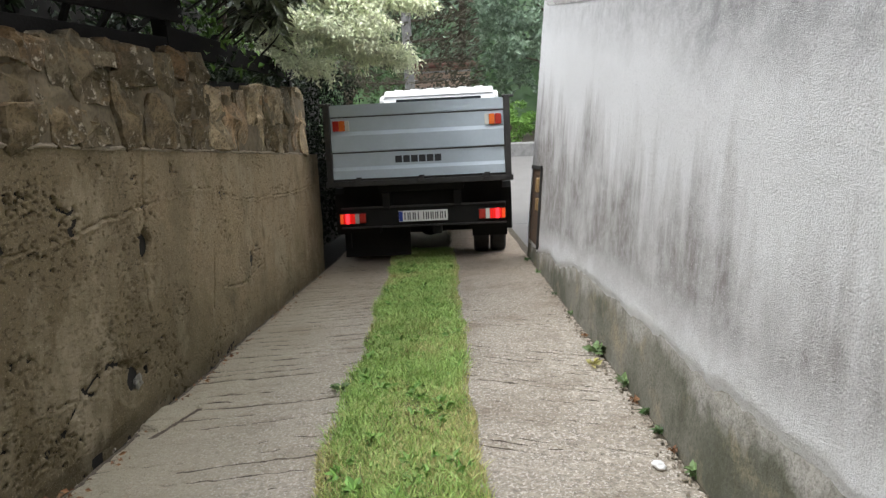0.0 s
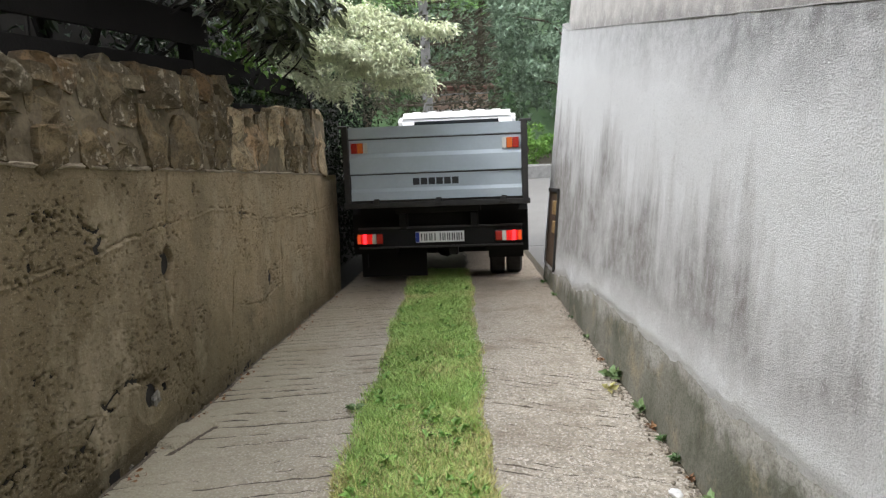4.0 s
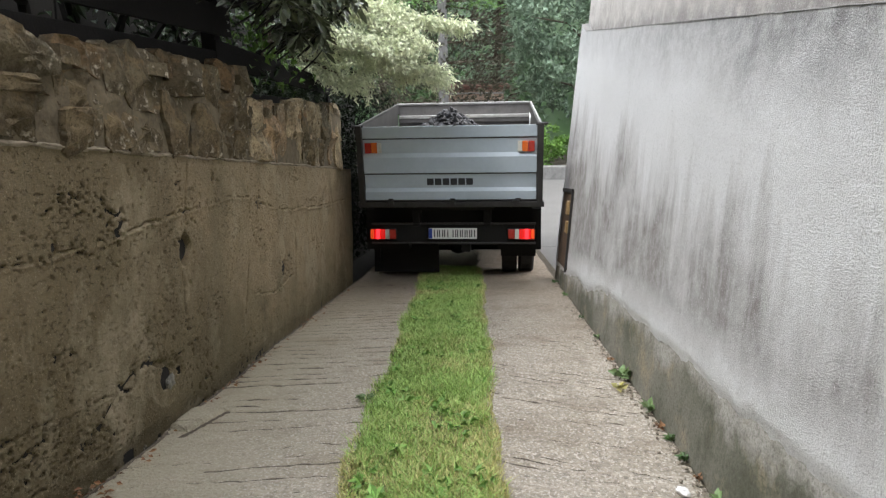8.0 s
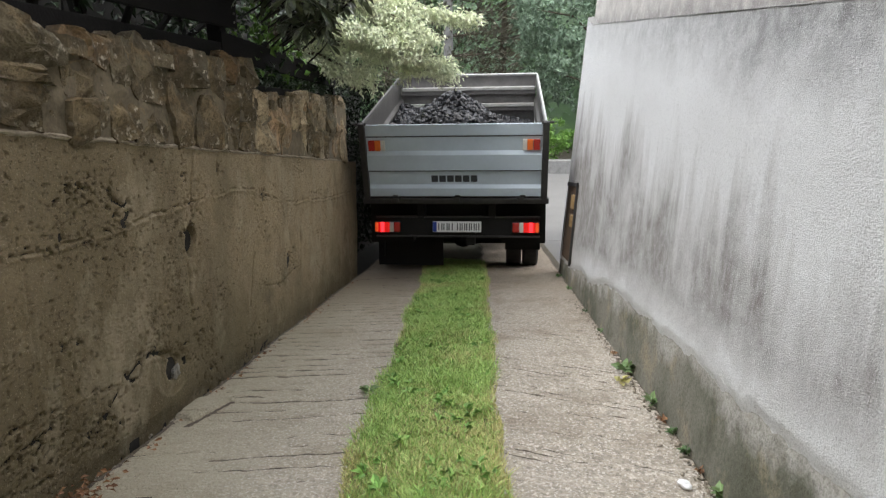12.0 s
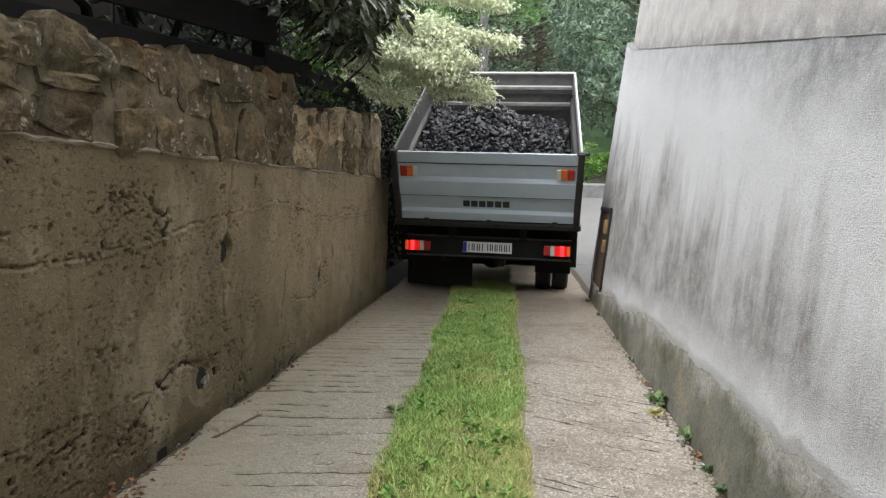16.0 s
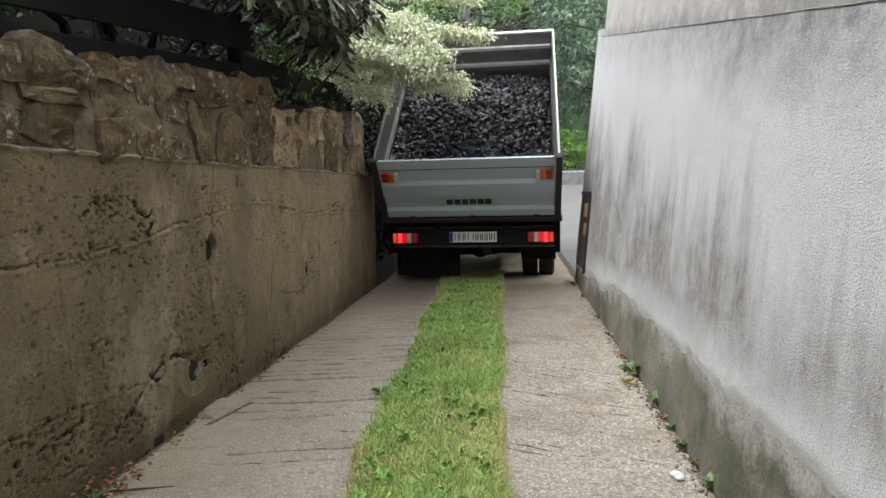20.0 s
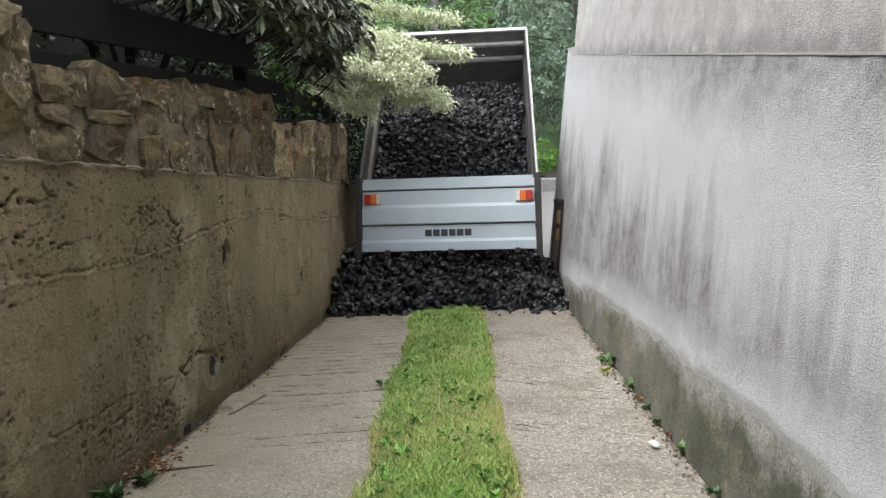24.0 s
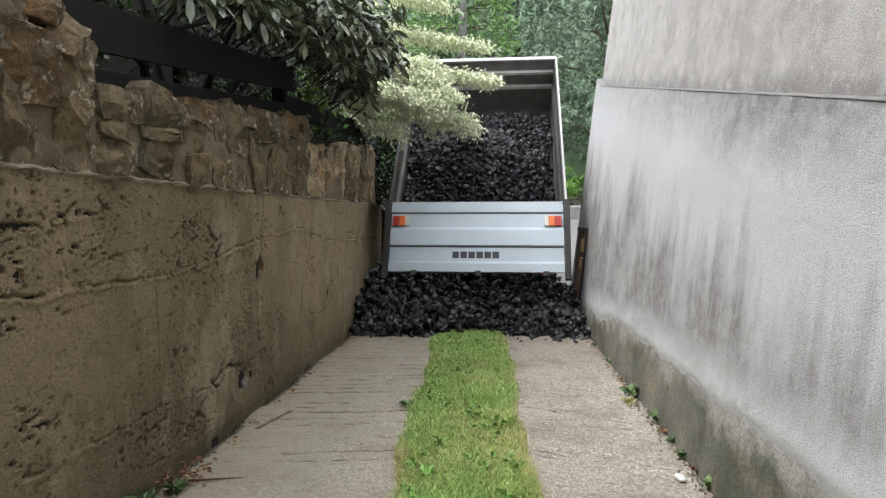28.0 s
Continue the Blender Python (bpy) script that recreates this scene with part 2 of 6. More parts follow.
def drive_mat():
    m, nt, b = base_mat("worn_ribbed_concrete", 0.93, 0, 0.25)
    big = noise_tex(nt, 1.7, 7, 0.7)
    agg = noise_tex(nt, 60, 4, 0.7)
    agg2 = noise_tex(nt, 85, 2, 0.6, (1, 1, 1), (2, 2, 2))
    mott = noise_tex(nt, 22, 6, 0.75, (1, 1.5, 1))
    col = mix_rgb(nt, ramp(nt, big, 0.35, 0.65), (0.55, 0.495, 0.415), (0.42, 0.365, 0.295))
    col = mix_rgb(nt, ramp(nt, mott, 0.36, 0.52, 0.7, 0), col, (0.27, 0.235, 0.195))
    col = mix_rgb(nt, ramp(nt, agg, 0.36, 0.52, 0.60, 0), col, (0.165, 0.145, 0.118))
    blotch = noise_tex(nt, 9, 6, 0.72, (1, 2.0, 1), (1, 4, 2))
    col = mix_rgb(nt, ramp(nt, blotch, 0.34, 0.50, 0.5, 0), col, (0.25, 0.225, 0.185))
    col = mix_rgb(nt, ramp(nt, agg2, 0.54, 0.63, 0, 0.85), col, (0.72, 0.67, 0.60))
    col = mix_rgb(nt, ramp(nt, noise_tex(nt, 2.6, 6, 0.7, (1, 1, 1), (5, 5, 5)), 0.50, 0.68, 0, 0.65), col, (0.22, 0.175, 0.125))
    # green film beside the retaining wall; brown wheel-carried earth, darkened further for the truck's shade
    damp = calc(nt, "ADD", axis(nt, 0), calc(nt, "MULTIPLY", noise_tex(nt, 2.4, 6, 0.7, (1, 1, 1), (8, 2, 5)), -0.9))
    col = mix_rgb(nt, ramp(nt, damp, -1.62, -0.55, 0.85, 0), col, (0.37, 0.335, 0.245))
    earth = calc(nt, "ADD", axis(nt, 1), calc(nt, "MULTIPLY", noise_tex(nt, 1.8, 6, 0.7, (1, 1, 1), (3, 9, 1)), 2.4))
    col = mix_rgb(nt, ramp(nt, earth, 5.0, 8.4, 0, 0.6), col, (0.20, 0.155, 0.115))
    nt.links.new(col, b.inputs["Base Color"])
    put_bump(nt, b, calc(nt, "ADD", calc(nt, "ADD", agg, calc(nt, "MULTIPLY", agg2, 0.5)), mott), 1.0, 0.015)
    return m


M = {
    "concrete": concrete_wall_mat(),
    "plaster": roughcast_mat("pale_roughcast", (0.645, 0.648, 0.655), (0.20, 0.183, 0.172)),
    "plaster_up": roughcast_mat("grey_roughcast_upper", (0.55, 0.53, 0.505), (0.37, 0.345, 0.325), False),
    "footing": footing_mat(),
    "groove": simple("groove_dirt", (0.15, 0.122, 0.09), (0.065, 0.052, 0.037), 28, 0.95, fine=90, bump=1.0, dist=0.015),
    "bead": simple("pale_mortar_bead", (0.36, 0.31, 0.235), (0.18, 0.15, 0.11), 14, 0.95, bump=0.8, dist=0.01),
    "lump": simple("pale_mortar_crumb", (0.25, 0.24, 0.21), (0.11, 0.105, 0.09), 30, 0.95, bump=0.8, dist=0.01),
    "drive": drive_mat(),
    # near-black for dirt and for shade in cracks, joints and the drain holes
    "crevice": simple("crevice_dirt_and_shade", (0.014, 0.012, 0.009), (0.008, 0.007, 0.006), 9, 0.95, bump=0.4),
    # far stones are ochre, lightened further for the brighter light by the street
    "stone_pale": stone_mat("ochre_sandstone", (0.56, 0.44, 0.28), (0.42, 0.365, 0.265), (0.18, 0.145, 0.095)),
    # twig colour taken near black for the shade inside the shrubs
    "twig_shade": simple("shade_dark_twig", (0.010, 0.009, 0.007), None, 9, 0.9),
    "leaf_gloss": simple("glossy_shrub_leaf", (0.145, 0.17, 0.10), (0.055, 0.072, 0.038), 6, 0.30, vary=0.4, bump=0.1),
    "mortar": simple("lime_mortar", (0.178, 0.142, 0.090), (0.066, 0.053, 0.034), 8, 0.95, bump=0.6),
    "stone": stone_mat("brown_sandstone", (0.225, 0.168, 0.096), (0.162, 0.135, 0.087), (0.062, 0.05, 0.032)),
    "soil": simple("dry_soil", (0.085, 0.07, 0.045), (0.05, 0.045, 0.03), 9, 0.95, bump=0.8, dist=0.02),
    "grass": simple("lawn_grass", (0.44, 0.57, 0.18), (0.24, 0.41, 0.095), 7, 0.6, vary=0.35, bump=0.0),
    "straw": simple("dry_grass", (0.58, 0.54, 0.24), (0.46, 0.44, 0.18), 5, 0.7, vary=0.3, bump=0.0),
    "asphalt": simple("grey_asphalt", (0.145, 0.142, 0.136), (0.11, 0.107, 0.102), 1.2, 0.9, bump=0.5),
    "fence": simple("dark_stained_wood", (0.009, 0.008, 0.008), (0.005, 0.0047, 0.0047), 5, 0.85, fine=90, bump=0.5, spec=0.15),
    "bark": simple("bark", (0.11, 0.085, 0.06), (0.05, 0.04, 0.03), 12, 0.95, bump=0.9, dist=0.02),
    "leaf_dark": simple("leathery_dark_leaf", (0.042, 0.072, 0.03), (0.018, 0.036, 0.016), 3, 0.32, vary=0.4, bump=0.1),
    "leaf_mid": simple("green_leaf", (0.065, 0.125, 0.035), (0.035, 0.075, 0.022), 1.5, 0.5, vary=0.45, bump=0.1),
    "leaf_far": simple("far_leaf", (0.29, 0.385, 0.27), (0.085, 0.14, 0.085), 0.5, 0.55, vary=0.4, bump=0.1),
    # leaf colour near-black, carrying the shade of the gap past the wall
    "ivy_shade": simple("ivy_leaf_in_shade", (0.010, 0.015, 0.008), (0.005, 0.008, 0.004), 6, 0.8, vary=0.5, bump=0.1, spec=0.1),
    "crumb": simple("stone_crumbs", (0.30, 0.26, 0.21), (0.14, 0.12, 0.09), 25, 0.95, vary=0.5, bump=0.4),
    "leaf_lawn": simple("plantain_leaf", (0.24, 0.42, 0.10), (0.14, 0.28, 0.06), 20, 0.6, vary=0.4, bump=0.1),
    "ledge": simple("sooty_ledge", (0.24, 0.235, 0.225), (0.12, 0.118, 0.112), 7, 0.95, bump=0.8, dist=0.01),
    "leaf_weed": simple("dusty_weed_leaf", (0.17, 0.26, 0.10), (0.10, 0.16, 0.07), 25, 0.6, vary=0.4, bump=0.1),
    "leaf_bright": simple("bright_leaf", (0.13, 0.26, 0.035), (0.08, 0.17, 0.03), 1.5, 0.5, vary=0.3, bump=0.1),
    "leaf_cream": simple("variegated_leaf", (0.87, 0.88, 0.69), (0.58, 0.66, 0.42), 14, 0.55, vary=0.2, bump=0.1),
    "needle": simple("conifer_spray", (0.20, 0.35, 0.10), (0.09, 0.18, 0.06), 2, 0.6, vary=0.4, bump=0.1),
    "needle_brown_shade": simple("shaded_brown_conifer_spray", (0.075, 0.068, 0.038), (0.035, 0.034, 0.02), 2, 0.7, vary=0.4, bump=0.1),
    "steel_blue": simple("blue_grey_painted_steel", (0.43, 0.495, 0.55), (0.385, 0.445, 0.495), 4, 0.42, fine=30, bump=0.05, metal=0.0),
    "steel_raw": simple("scuffed_galvanised_steel", (0.45, 0.45, 0.44), (0.33, 0.325, 0.315), 6, 0.45, fine=25, bump=0.15, metal=0.35),
    "steel_scuffed": simple("scuffed_grey_steel", (0.23, 0.218, 0.215), (0.13, 0.125, 0.122), 5, 0.55, fine=25, bump=0.2, metal=0.2),
    "steel_worn_shade": simple("coal_stained_shaded_steel", (0.105, 0.102, 0.098), (0.05, 0.049, 0.047), 5, 0.5, fine=25, bump=0.2, metal=0.3),
    "steel_bright": simple("worn_sky_bright_steel_edge", (0.72, 0.71, 0.69), (0.50, 0.485, 0.47), 9, 0.42, fine=30, bump=0.15, metal=0.25),
    "steel_dark": simple("grimy_dark_steel", (0.045, 0.042, 0.04), (0.02, 0.02, 0.02), 9, 0.6, bump=0.3, metal=0.3),
    "black": simple("black_chassis_paint", (0.008, 0.008, 0.008), (0.014, 0.013, 0.012), 5, 0.7, bump=0.2, spec=0.2),
    "rubber": simple("tyre_rubber", (0.016, 0.016, 0.016), (0.03, 0.028, 0.026), 9, 0.85, bump=0.4),
    "white_paint": simple("white_cab_paint", (0.78, 0.79, 0.80), (0.72, 0.73, 0.74), 3, 0.3, bump=0.0),
    "plate": simple("white_plate", (0.72, 0.72, 0.70), (0.66, 0.66, 0.64), 4, 0.45, bump=0.0),
    "plate_ink": simple("black_ink", (0.02, 0.02, 0.02), None, 4, 0.5, bump=0.0),
    "plate_blue": simple("blue_band", (0.02, 0.05, 0.30), None, 4, 0.5, bump=0.0),
    "ink_dark": simple("dark_decal", (0.018, 0.02, 0.025), (0.03, 0.033, 0.04), 20, 0.5, bump=0.0),
    "red_reflector": simple("red_lens", (0.42, 0.03, 0.02), (0.33, 0.025, 0.018), 30, 0.25, bump=0.0),
    "orange_reflector": simple("orange_lens", (0.72, 0.16, 0.03), (0.6, 0.13, 0.025), 30, 0.25, bump=0.0),
    "white_reflector": simple("clear_lens", (0.62, 0.60, 0.54), (0.5, 0.48, 0.44), 30, 0.25, bump=0.0),
    "lamp_red": glow("lit_red_lens", (0.7, 0.012, 0.010), 0.16),
    "lamp_hot": glow("lit_red_bulb", (1.0, 0.022, 0.03), 0.8),
    "lamp_amber": glow("lit_amber_lens", (0.85, 0.10, 0.02), 0.12),
    "coal": simple("black_coal", (0.010, 0.0105, 0.0125), (0.022, 0.023, 0.027), 12, 0.45, fine=40, bump=0.5, dist=0.01, vary=0.5),
    "rust": simple("rusty_sheet", (0.11, 0.06, 0.03), (0.05, 0.035, 0.025), 9, 0.8, bump=0.5),
    "brass": simple("weathered_yellow_metal", (0.32, 0.21, 0.09), (0.16, 0.10, 0.045), 20, 0.6, bump=0.4),
    "litter": simple("white_paper", (0.8, 0.8, 0.8), (0.7, 0.7, 0.7), 20, 0.8),
    "dead_leaf": simple("dead_leaf", (0.29, 0.15, 0.07), (0.15, 0.08, 0.04), 20, 0.8, vary=0.4),
    "brick": simple("faded_render", (0.45, 0.33, 0.26), (0.38, 0.28, 0.22), 3, 0.9),
    "glass_dark": simple("dark_window_glass", (0.02, 0.025, 0.03), None, 4, 0.08, bump=0.0),
    "roof": simple("roof_tile", (0.16, 0.07, 0.05), (0.10, 0.05, 0.04), 6, 0.85, bump=0.5),
    "car_red": simple("red_car_paint", (0.55, 0.02, 0.02), (0.48, 0.02, 0.02), 3, 0.25, bump=0.0),
}


# ---- building helpers ----
def thing(name, label, category, m=None, group="", kind=""):
    ob = new(name)
    ob.matrix_basis = G if m is None else m
    return tagged(ob, label, category, group, kind)


def mesh_of(name, bm, mat, smooth=False):
    me = bpy.data.meshes.new(name)
    bm.to_mesh(me)
    bm.free()
    me.materials.append(mat)
    if smooth:
        me.polygons.foreach_set("use_smooth", [True] * len(me.polygons))
    return me


def part(name, bm, material, parent, label="", smooth=False):
    ob = new(name, mesh_of(name, bm, material, smooth))
    ob.parent = parent
    if label:
        ob["label"] = label
    return ob


def raw(name, verts, faces, material, smooth=False):
    me = bpy.data.meshes.new(name)
    me.from_pydata(verts, [], faces)
    me.materials.append(material)
    if smooth:
        me.polygons.foreach_set("use_smooth", [True] * len(me.polygons))
    return me


def quads(name, v, counts, material, smooth=False):
    """A mesh from an array of corners, four (or three) to a face, none shared."""
    v = np.asarray(v, float).reshape(-1, 3)
    me = bpy.data.meshes.new(name)
    n = len(v) // counts
    me.vertices.add(len(v))
    me.vertices.foreach_set("co", v.ravel())
    me.loops.add(len(v))
    me.loops.foreach_set("vertex_index", np.arange(len(v)))
    me.polygons.add(n)
    me.polygons.foreach_set("loop_start", np.arange(n) * counts)
    me.update(calc_edges=True)
    me.materials.append(material)
    if smooth:
        me.polygons.foreach_set("use_smooth", [True] * n)
    return me


def box(x0, x1, y0, y1, z0, z1, bevel=0.0, bm=None, turn=None):
    bm = bm or bmesh.new()
    m = Matrix.Translation(((x0 + x1) / 2, (y0 + y1) / 2, (z0 + z1) / 2)) @ (turn or Matrix()) @ Matrix.Diagonal((x1 - x0, y1 - y0, z1 - z0, 1))
    made = bmesh.ops.create_cube(bm, size=1, matrix=m)
    if bevel:
        edges = {e for v in made["verts"] for e in v.link_edges}
        bmesh.ops.bevel(bm, geom=list(edges), offset=bevel, segments=2, affect="EDGES", profile=0.6)
    return bm


def tube(path, radii, sides=7, bm=None):
    """A closed tube along points, one radius for each."""
    bm = bm or bmesh.new()
    rings = []
    pts = [Vector(p) for p in path]
    for n, p in enumerate(pts):
        d = (pts[min(n + 1, len(pts) - 1)] - pts[max(n - 1, 0)]).normalized()
        q = d.to_track_quat("Z", "Y")
        rings.append([bm.verts.new(p + q @ Vector((radii[n] * math.cos(a), radii[n] * math.sin(a), 0))) for a in (2 * math.pi * k / sides for k in range(sides))])
    for a, b in zip(rings, rings[1:]):
        for k in range(sides):
            bm.faces.new((a[k], a[(k + 1) % sides], b[(k + 1) % sides], b[k]))
    bm.faces.new(list(reversed(rings[0])))
    bm.faces.new(rings[-1])
    return bm


def profile_bar(points, x0, x1, bm=None):
    """A bar along x with an outline of (y, z) points."""
    bm = bm or bmesh.new()
    a = [bm.verts.new((x0, y, z)) for y, z in points]
    b = [bm.verts.new((x1, y, z)) for y, z in points]
    n = len(points)
    for k in range(n):
        bm.faces.new((a[k], a[(k + 1) % n], b[(k + 1) % n], b[k]))
    bm.faces.new(list(reversed(a)))
    bm.faces.new(b)
    bmesh.ops.recalc_face_normals(bm, faces=bm.faces)
    return bm


def sheet(name, us, vs, place, material, smooth=True):
    """A grid mesh; place(U, V) gives arrays x, y, z."""
    U, V = np.meshgrid(us, vs, indexing="ij")
    co = np.stack(place(U, V), -1).reshape(-1, 3)
    nu, nv = len(us), len(vs)
    i = (np.arange(nu - 1)[:, None] * nv + np.arange(nv - 1)[None]).ravel()
    f = np.stack([i, i + nv, i + nv + 1, i + 1], -1)
    me = bpy.data.meshes.new(name)
    me.vertices.add(len(co))
    me.vertices.foreach_set("co", co.ravel())
    me.loops.add(f.size)
    me.loops.foreach_set("vertex_index", f.ravel())
    me.polygons.add(len(f))
    me.polygons.foreach_set("loop_start", np.arange(len(f)) * 4)
    me.update(calc_edges=True)
    me.materials.append(material)
    if smooth:
        me.polygons.foreach_set("use_smooth", [True] * len(f))
    return me


def wave(U, V, seed, size, octaves=4):
    """Smooth value noise on arrays, from -1 to 1."""
    rng = np.random.default_rng(seed)
    total, amp, norm = 0, 1.0, 0
    for _ in range(octaves):
        tab = rng.uniform(-1, 1, (64, 64))
        a, b = U / size, V / size
        i, j = np.floor(a).astype(int), np.floor(b).astype(int)
        fa, fb = a - i, b - j
        fa, fb = fa * fa * (3 - 2 * fa), fb * fb * (3 - 2 * fb)
        g = lambda p, q: tab[p % 64, q % 64]  # noqa: E731
        total = total + amp * ((g(i, j) * (1 - fa) + g(i + 1, j) * fa) * (1 - fb) + (g(i, j + 1) * (1 - fa) + g(i + 1, j + 1) * fa) * fb)
        norm, amp, size = norm + amp, amp * 0.5, size * 0.5
    return total / norm


def leaf_cloud(rng, centres, normals, length, width, droop=0.5, spread=1.0, curl=0.25):
    """Leaves of four corners and a fold (two faces), one at each centre, pointing away along the normals with scatter."""
    n = len(centres)
    d = normals + rng.normal(0, spread, (n, 3))
    d[:, 2] -= droop * rng.random(n)
    d /= np.linalg.norm(d, axis=1, keepdims=True) + 1e-9
    side = np.cross(d, rng.normal(0, 1, (n, 3)) + (0, 0, 1.5))
    side /= np.linalg.norm(side, axis=1, keepdims=True) + 1e-9
    up = np.cross(side, d)
    ln = (length * rng.uniform(0.65, 1.25, n))[:, None]
    wd = (width * rng.uniform(0.7, 1.2, n))[:, None]
    base, tip = centres, centres + d * ln - up * ln * curl * 0.6
    mid = centres + d * ln * 0.5 + up * ln * 0.04
    l, r = mid + side * wd * 0.5 + up * wd * curl, mid - side * wd * 0.5 + up * wd * curl
    out = np.stack([base, l, tip, mid, base, mid, tip, r], 1)
    return out.reshape(-1, 3)


def broad_leaves(rng, bases, ways, length, width, cup=0.18, sag=0.25):
    """Leathery leaves of four faces, widest past the middle, one at each base along its way; the tips sag."""
    n = len(bases)
    d = ways / (np.linalg.norm(ways, axis=1, keepdims=True) + 1e-9)
    side = np.cross(d, rng.normal(0, 0.35, (n, 3)) + (0, 0, 1.0))
    side /= np.linalg.norm(side, axis=1, keepdims=True) + 1e-9
    up = np.cross(side, d)
    ln = (length * rng.uniform(0.7, 1.2, n))[:, None]
    wd = (width * rng.uniform(0.8, 1.15, n))[:, None]
    down = np.array([0, 0, -1.0])
    at = lambda f: bases + d * ln * f + down * ln * sag * f * f  # noqa: E731
    m1, m2, tip = at(0.40), at(0.72), at(1.0)
    l1, r1 = m1 + side * wd * 0.40 + up * wd * cup, m1 - side * wd * 0.40 + up * wd * cup
    l2, r2 = m2 + side * wd * 0.46 + up * wd * cup, m2 - side * wd * 0.46 + up * wd * cup
    return np.stack([bases, r1, m1, l1, l1, m1, m2, l2, m1, r1, r2, m2, l2, m2, r2, tip], 1).reshape(-1, 3)


def blobs(rng, n, variants, sizes, flat=0.75):
    """n lumps (irregular faceted stones) as arrays of triangles from a few base shapes; returns list of vertex arrays."""
    shapes = []
    for k in range(variants):
        bm = bmesh.new()
        bmesh.ops.create_icosphere(bm, subdivisions=1, radius=1)
        cut = [Vector(rng.normal(0, 1, 3)).normalized() for _ in range(7)]
        for v in bm.verts:
            for c in cut:
                d = v.co.dot(c)
                if d > 0.62:
                    v.co -= c * (d - 0.62)
            v.co *= 1 + rng.uniform(-0.1, 0.1)
        shapes.append(np.array([[v.co[:] for v in f.verts] for f in bm.faces]))
        bm.free()
    return shapes


def turns(rng, n):
    q = rng.normal(0, 1, (n, 4))
    q /= np.linalg.norm(q, axis=1, keepdims=True)
    w, x, y, z = q.T
    return np.stack([np.stack([1 - 2 * (y * y + z * z), 2 * (x * y - z * w), 2 * (x * z + y * w)], -1),
                     np.stack([2 * (x * y + z * w), 1 - 2 * (x * x + z * z), 2 * (y * z - x * w)], -1),
                     np.stack([2 * (x * z - y * w), 2 * (y * z + x * w), 1 - 2 * (x * x + y * y)], -1)], 1)


def lumps(rng, centres, radii, shapes, flat=0.8):
    """Triangles for lumps at the centres."""
    R = turns(rng, len(centres))
    out = []
    for k, (c, r) in enumerate(zip(centres, radii)):
        s = shapes[k % len(shapes)] * np.array([1, rng.uniform(0.7, 1.0), rng.uniform(0.5, flat)]) * r
        out.append(s.reshape(-1, 3) @ R[k].T + c)
    return np.concatenate(out)


# ---- the setting ----
WALL_X, HOUSE_X, END_Y = -1.24, 1.045, 11.6


def grass_left(y):
    return -0.25 - 0.036 * (y - 2.4) + 0.02 * np.sin(y * 3.1) + 0.015 * np.sin(y * 7.7 + 1)


def grass_right(y):
    return 0.265 - 0.018 * (y - 2.4) + 0.015 * np.sin(y * 2.6 + 2) + 0.012 * np.sin(y * 8.3)


def setting(name, me, label, category, m=None):
    ob = new(name, me)
    ob.matrix_basis = G if m is None else m
    return tagged(ob, label, category, kind="structure")


def grooves(y, skew, x, pitch, seed, width):
    """Depth of the raked ribs across a lane."""
    s = y + skew * x + 0.03 * wave(x * 1.0, y * 1.0, seed, 0.25, 4)
    k = np.floor(s / pitch)
    h = np.sin(k * 12.9898 + seed) * 43758.5453
    h = h - np.floor(h)
    ph = (s / pitch - k - 0.3 - 0.4 * h) * pitch
    ph = ph + 0.011 * wave(x, y, seed + 9, 0.045, 3)
    cut = np.exp(-((ph / (width * (1 + 0.6 * wave(x, y, seed + 11, 0.06, 3)))) ** 2)) * (0.35 + 0.65 * h)
    worn = np.clip((y - 2.5) / 1.8, 0.05, 1)
    more = 0.22 if seed == 8 else 0.0
    cut = cut * np.clip((y - 2.2) / 0.8, 0.15 + 2 * more, 1)
    return cut * np.clip(0.42 + more + 0.35 * worn + 1.3 * wave(x * 0.45, y * 2.0, seed + 5, 0.12, 5), 0.0, 0.6 + 0.5 * worn)


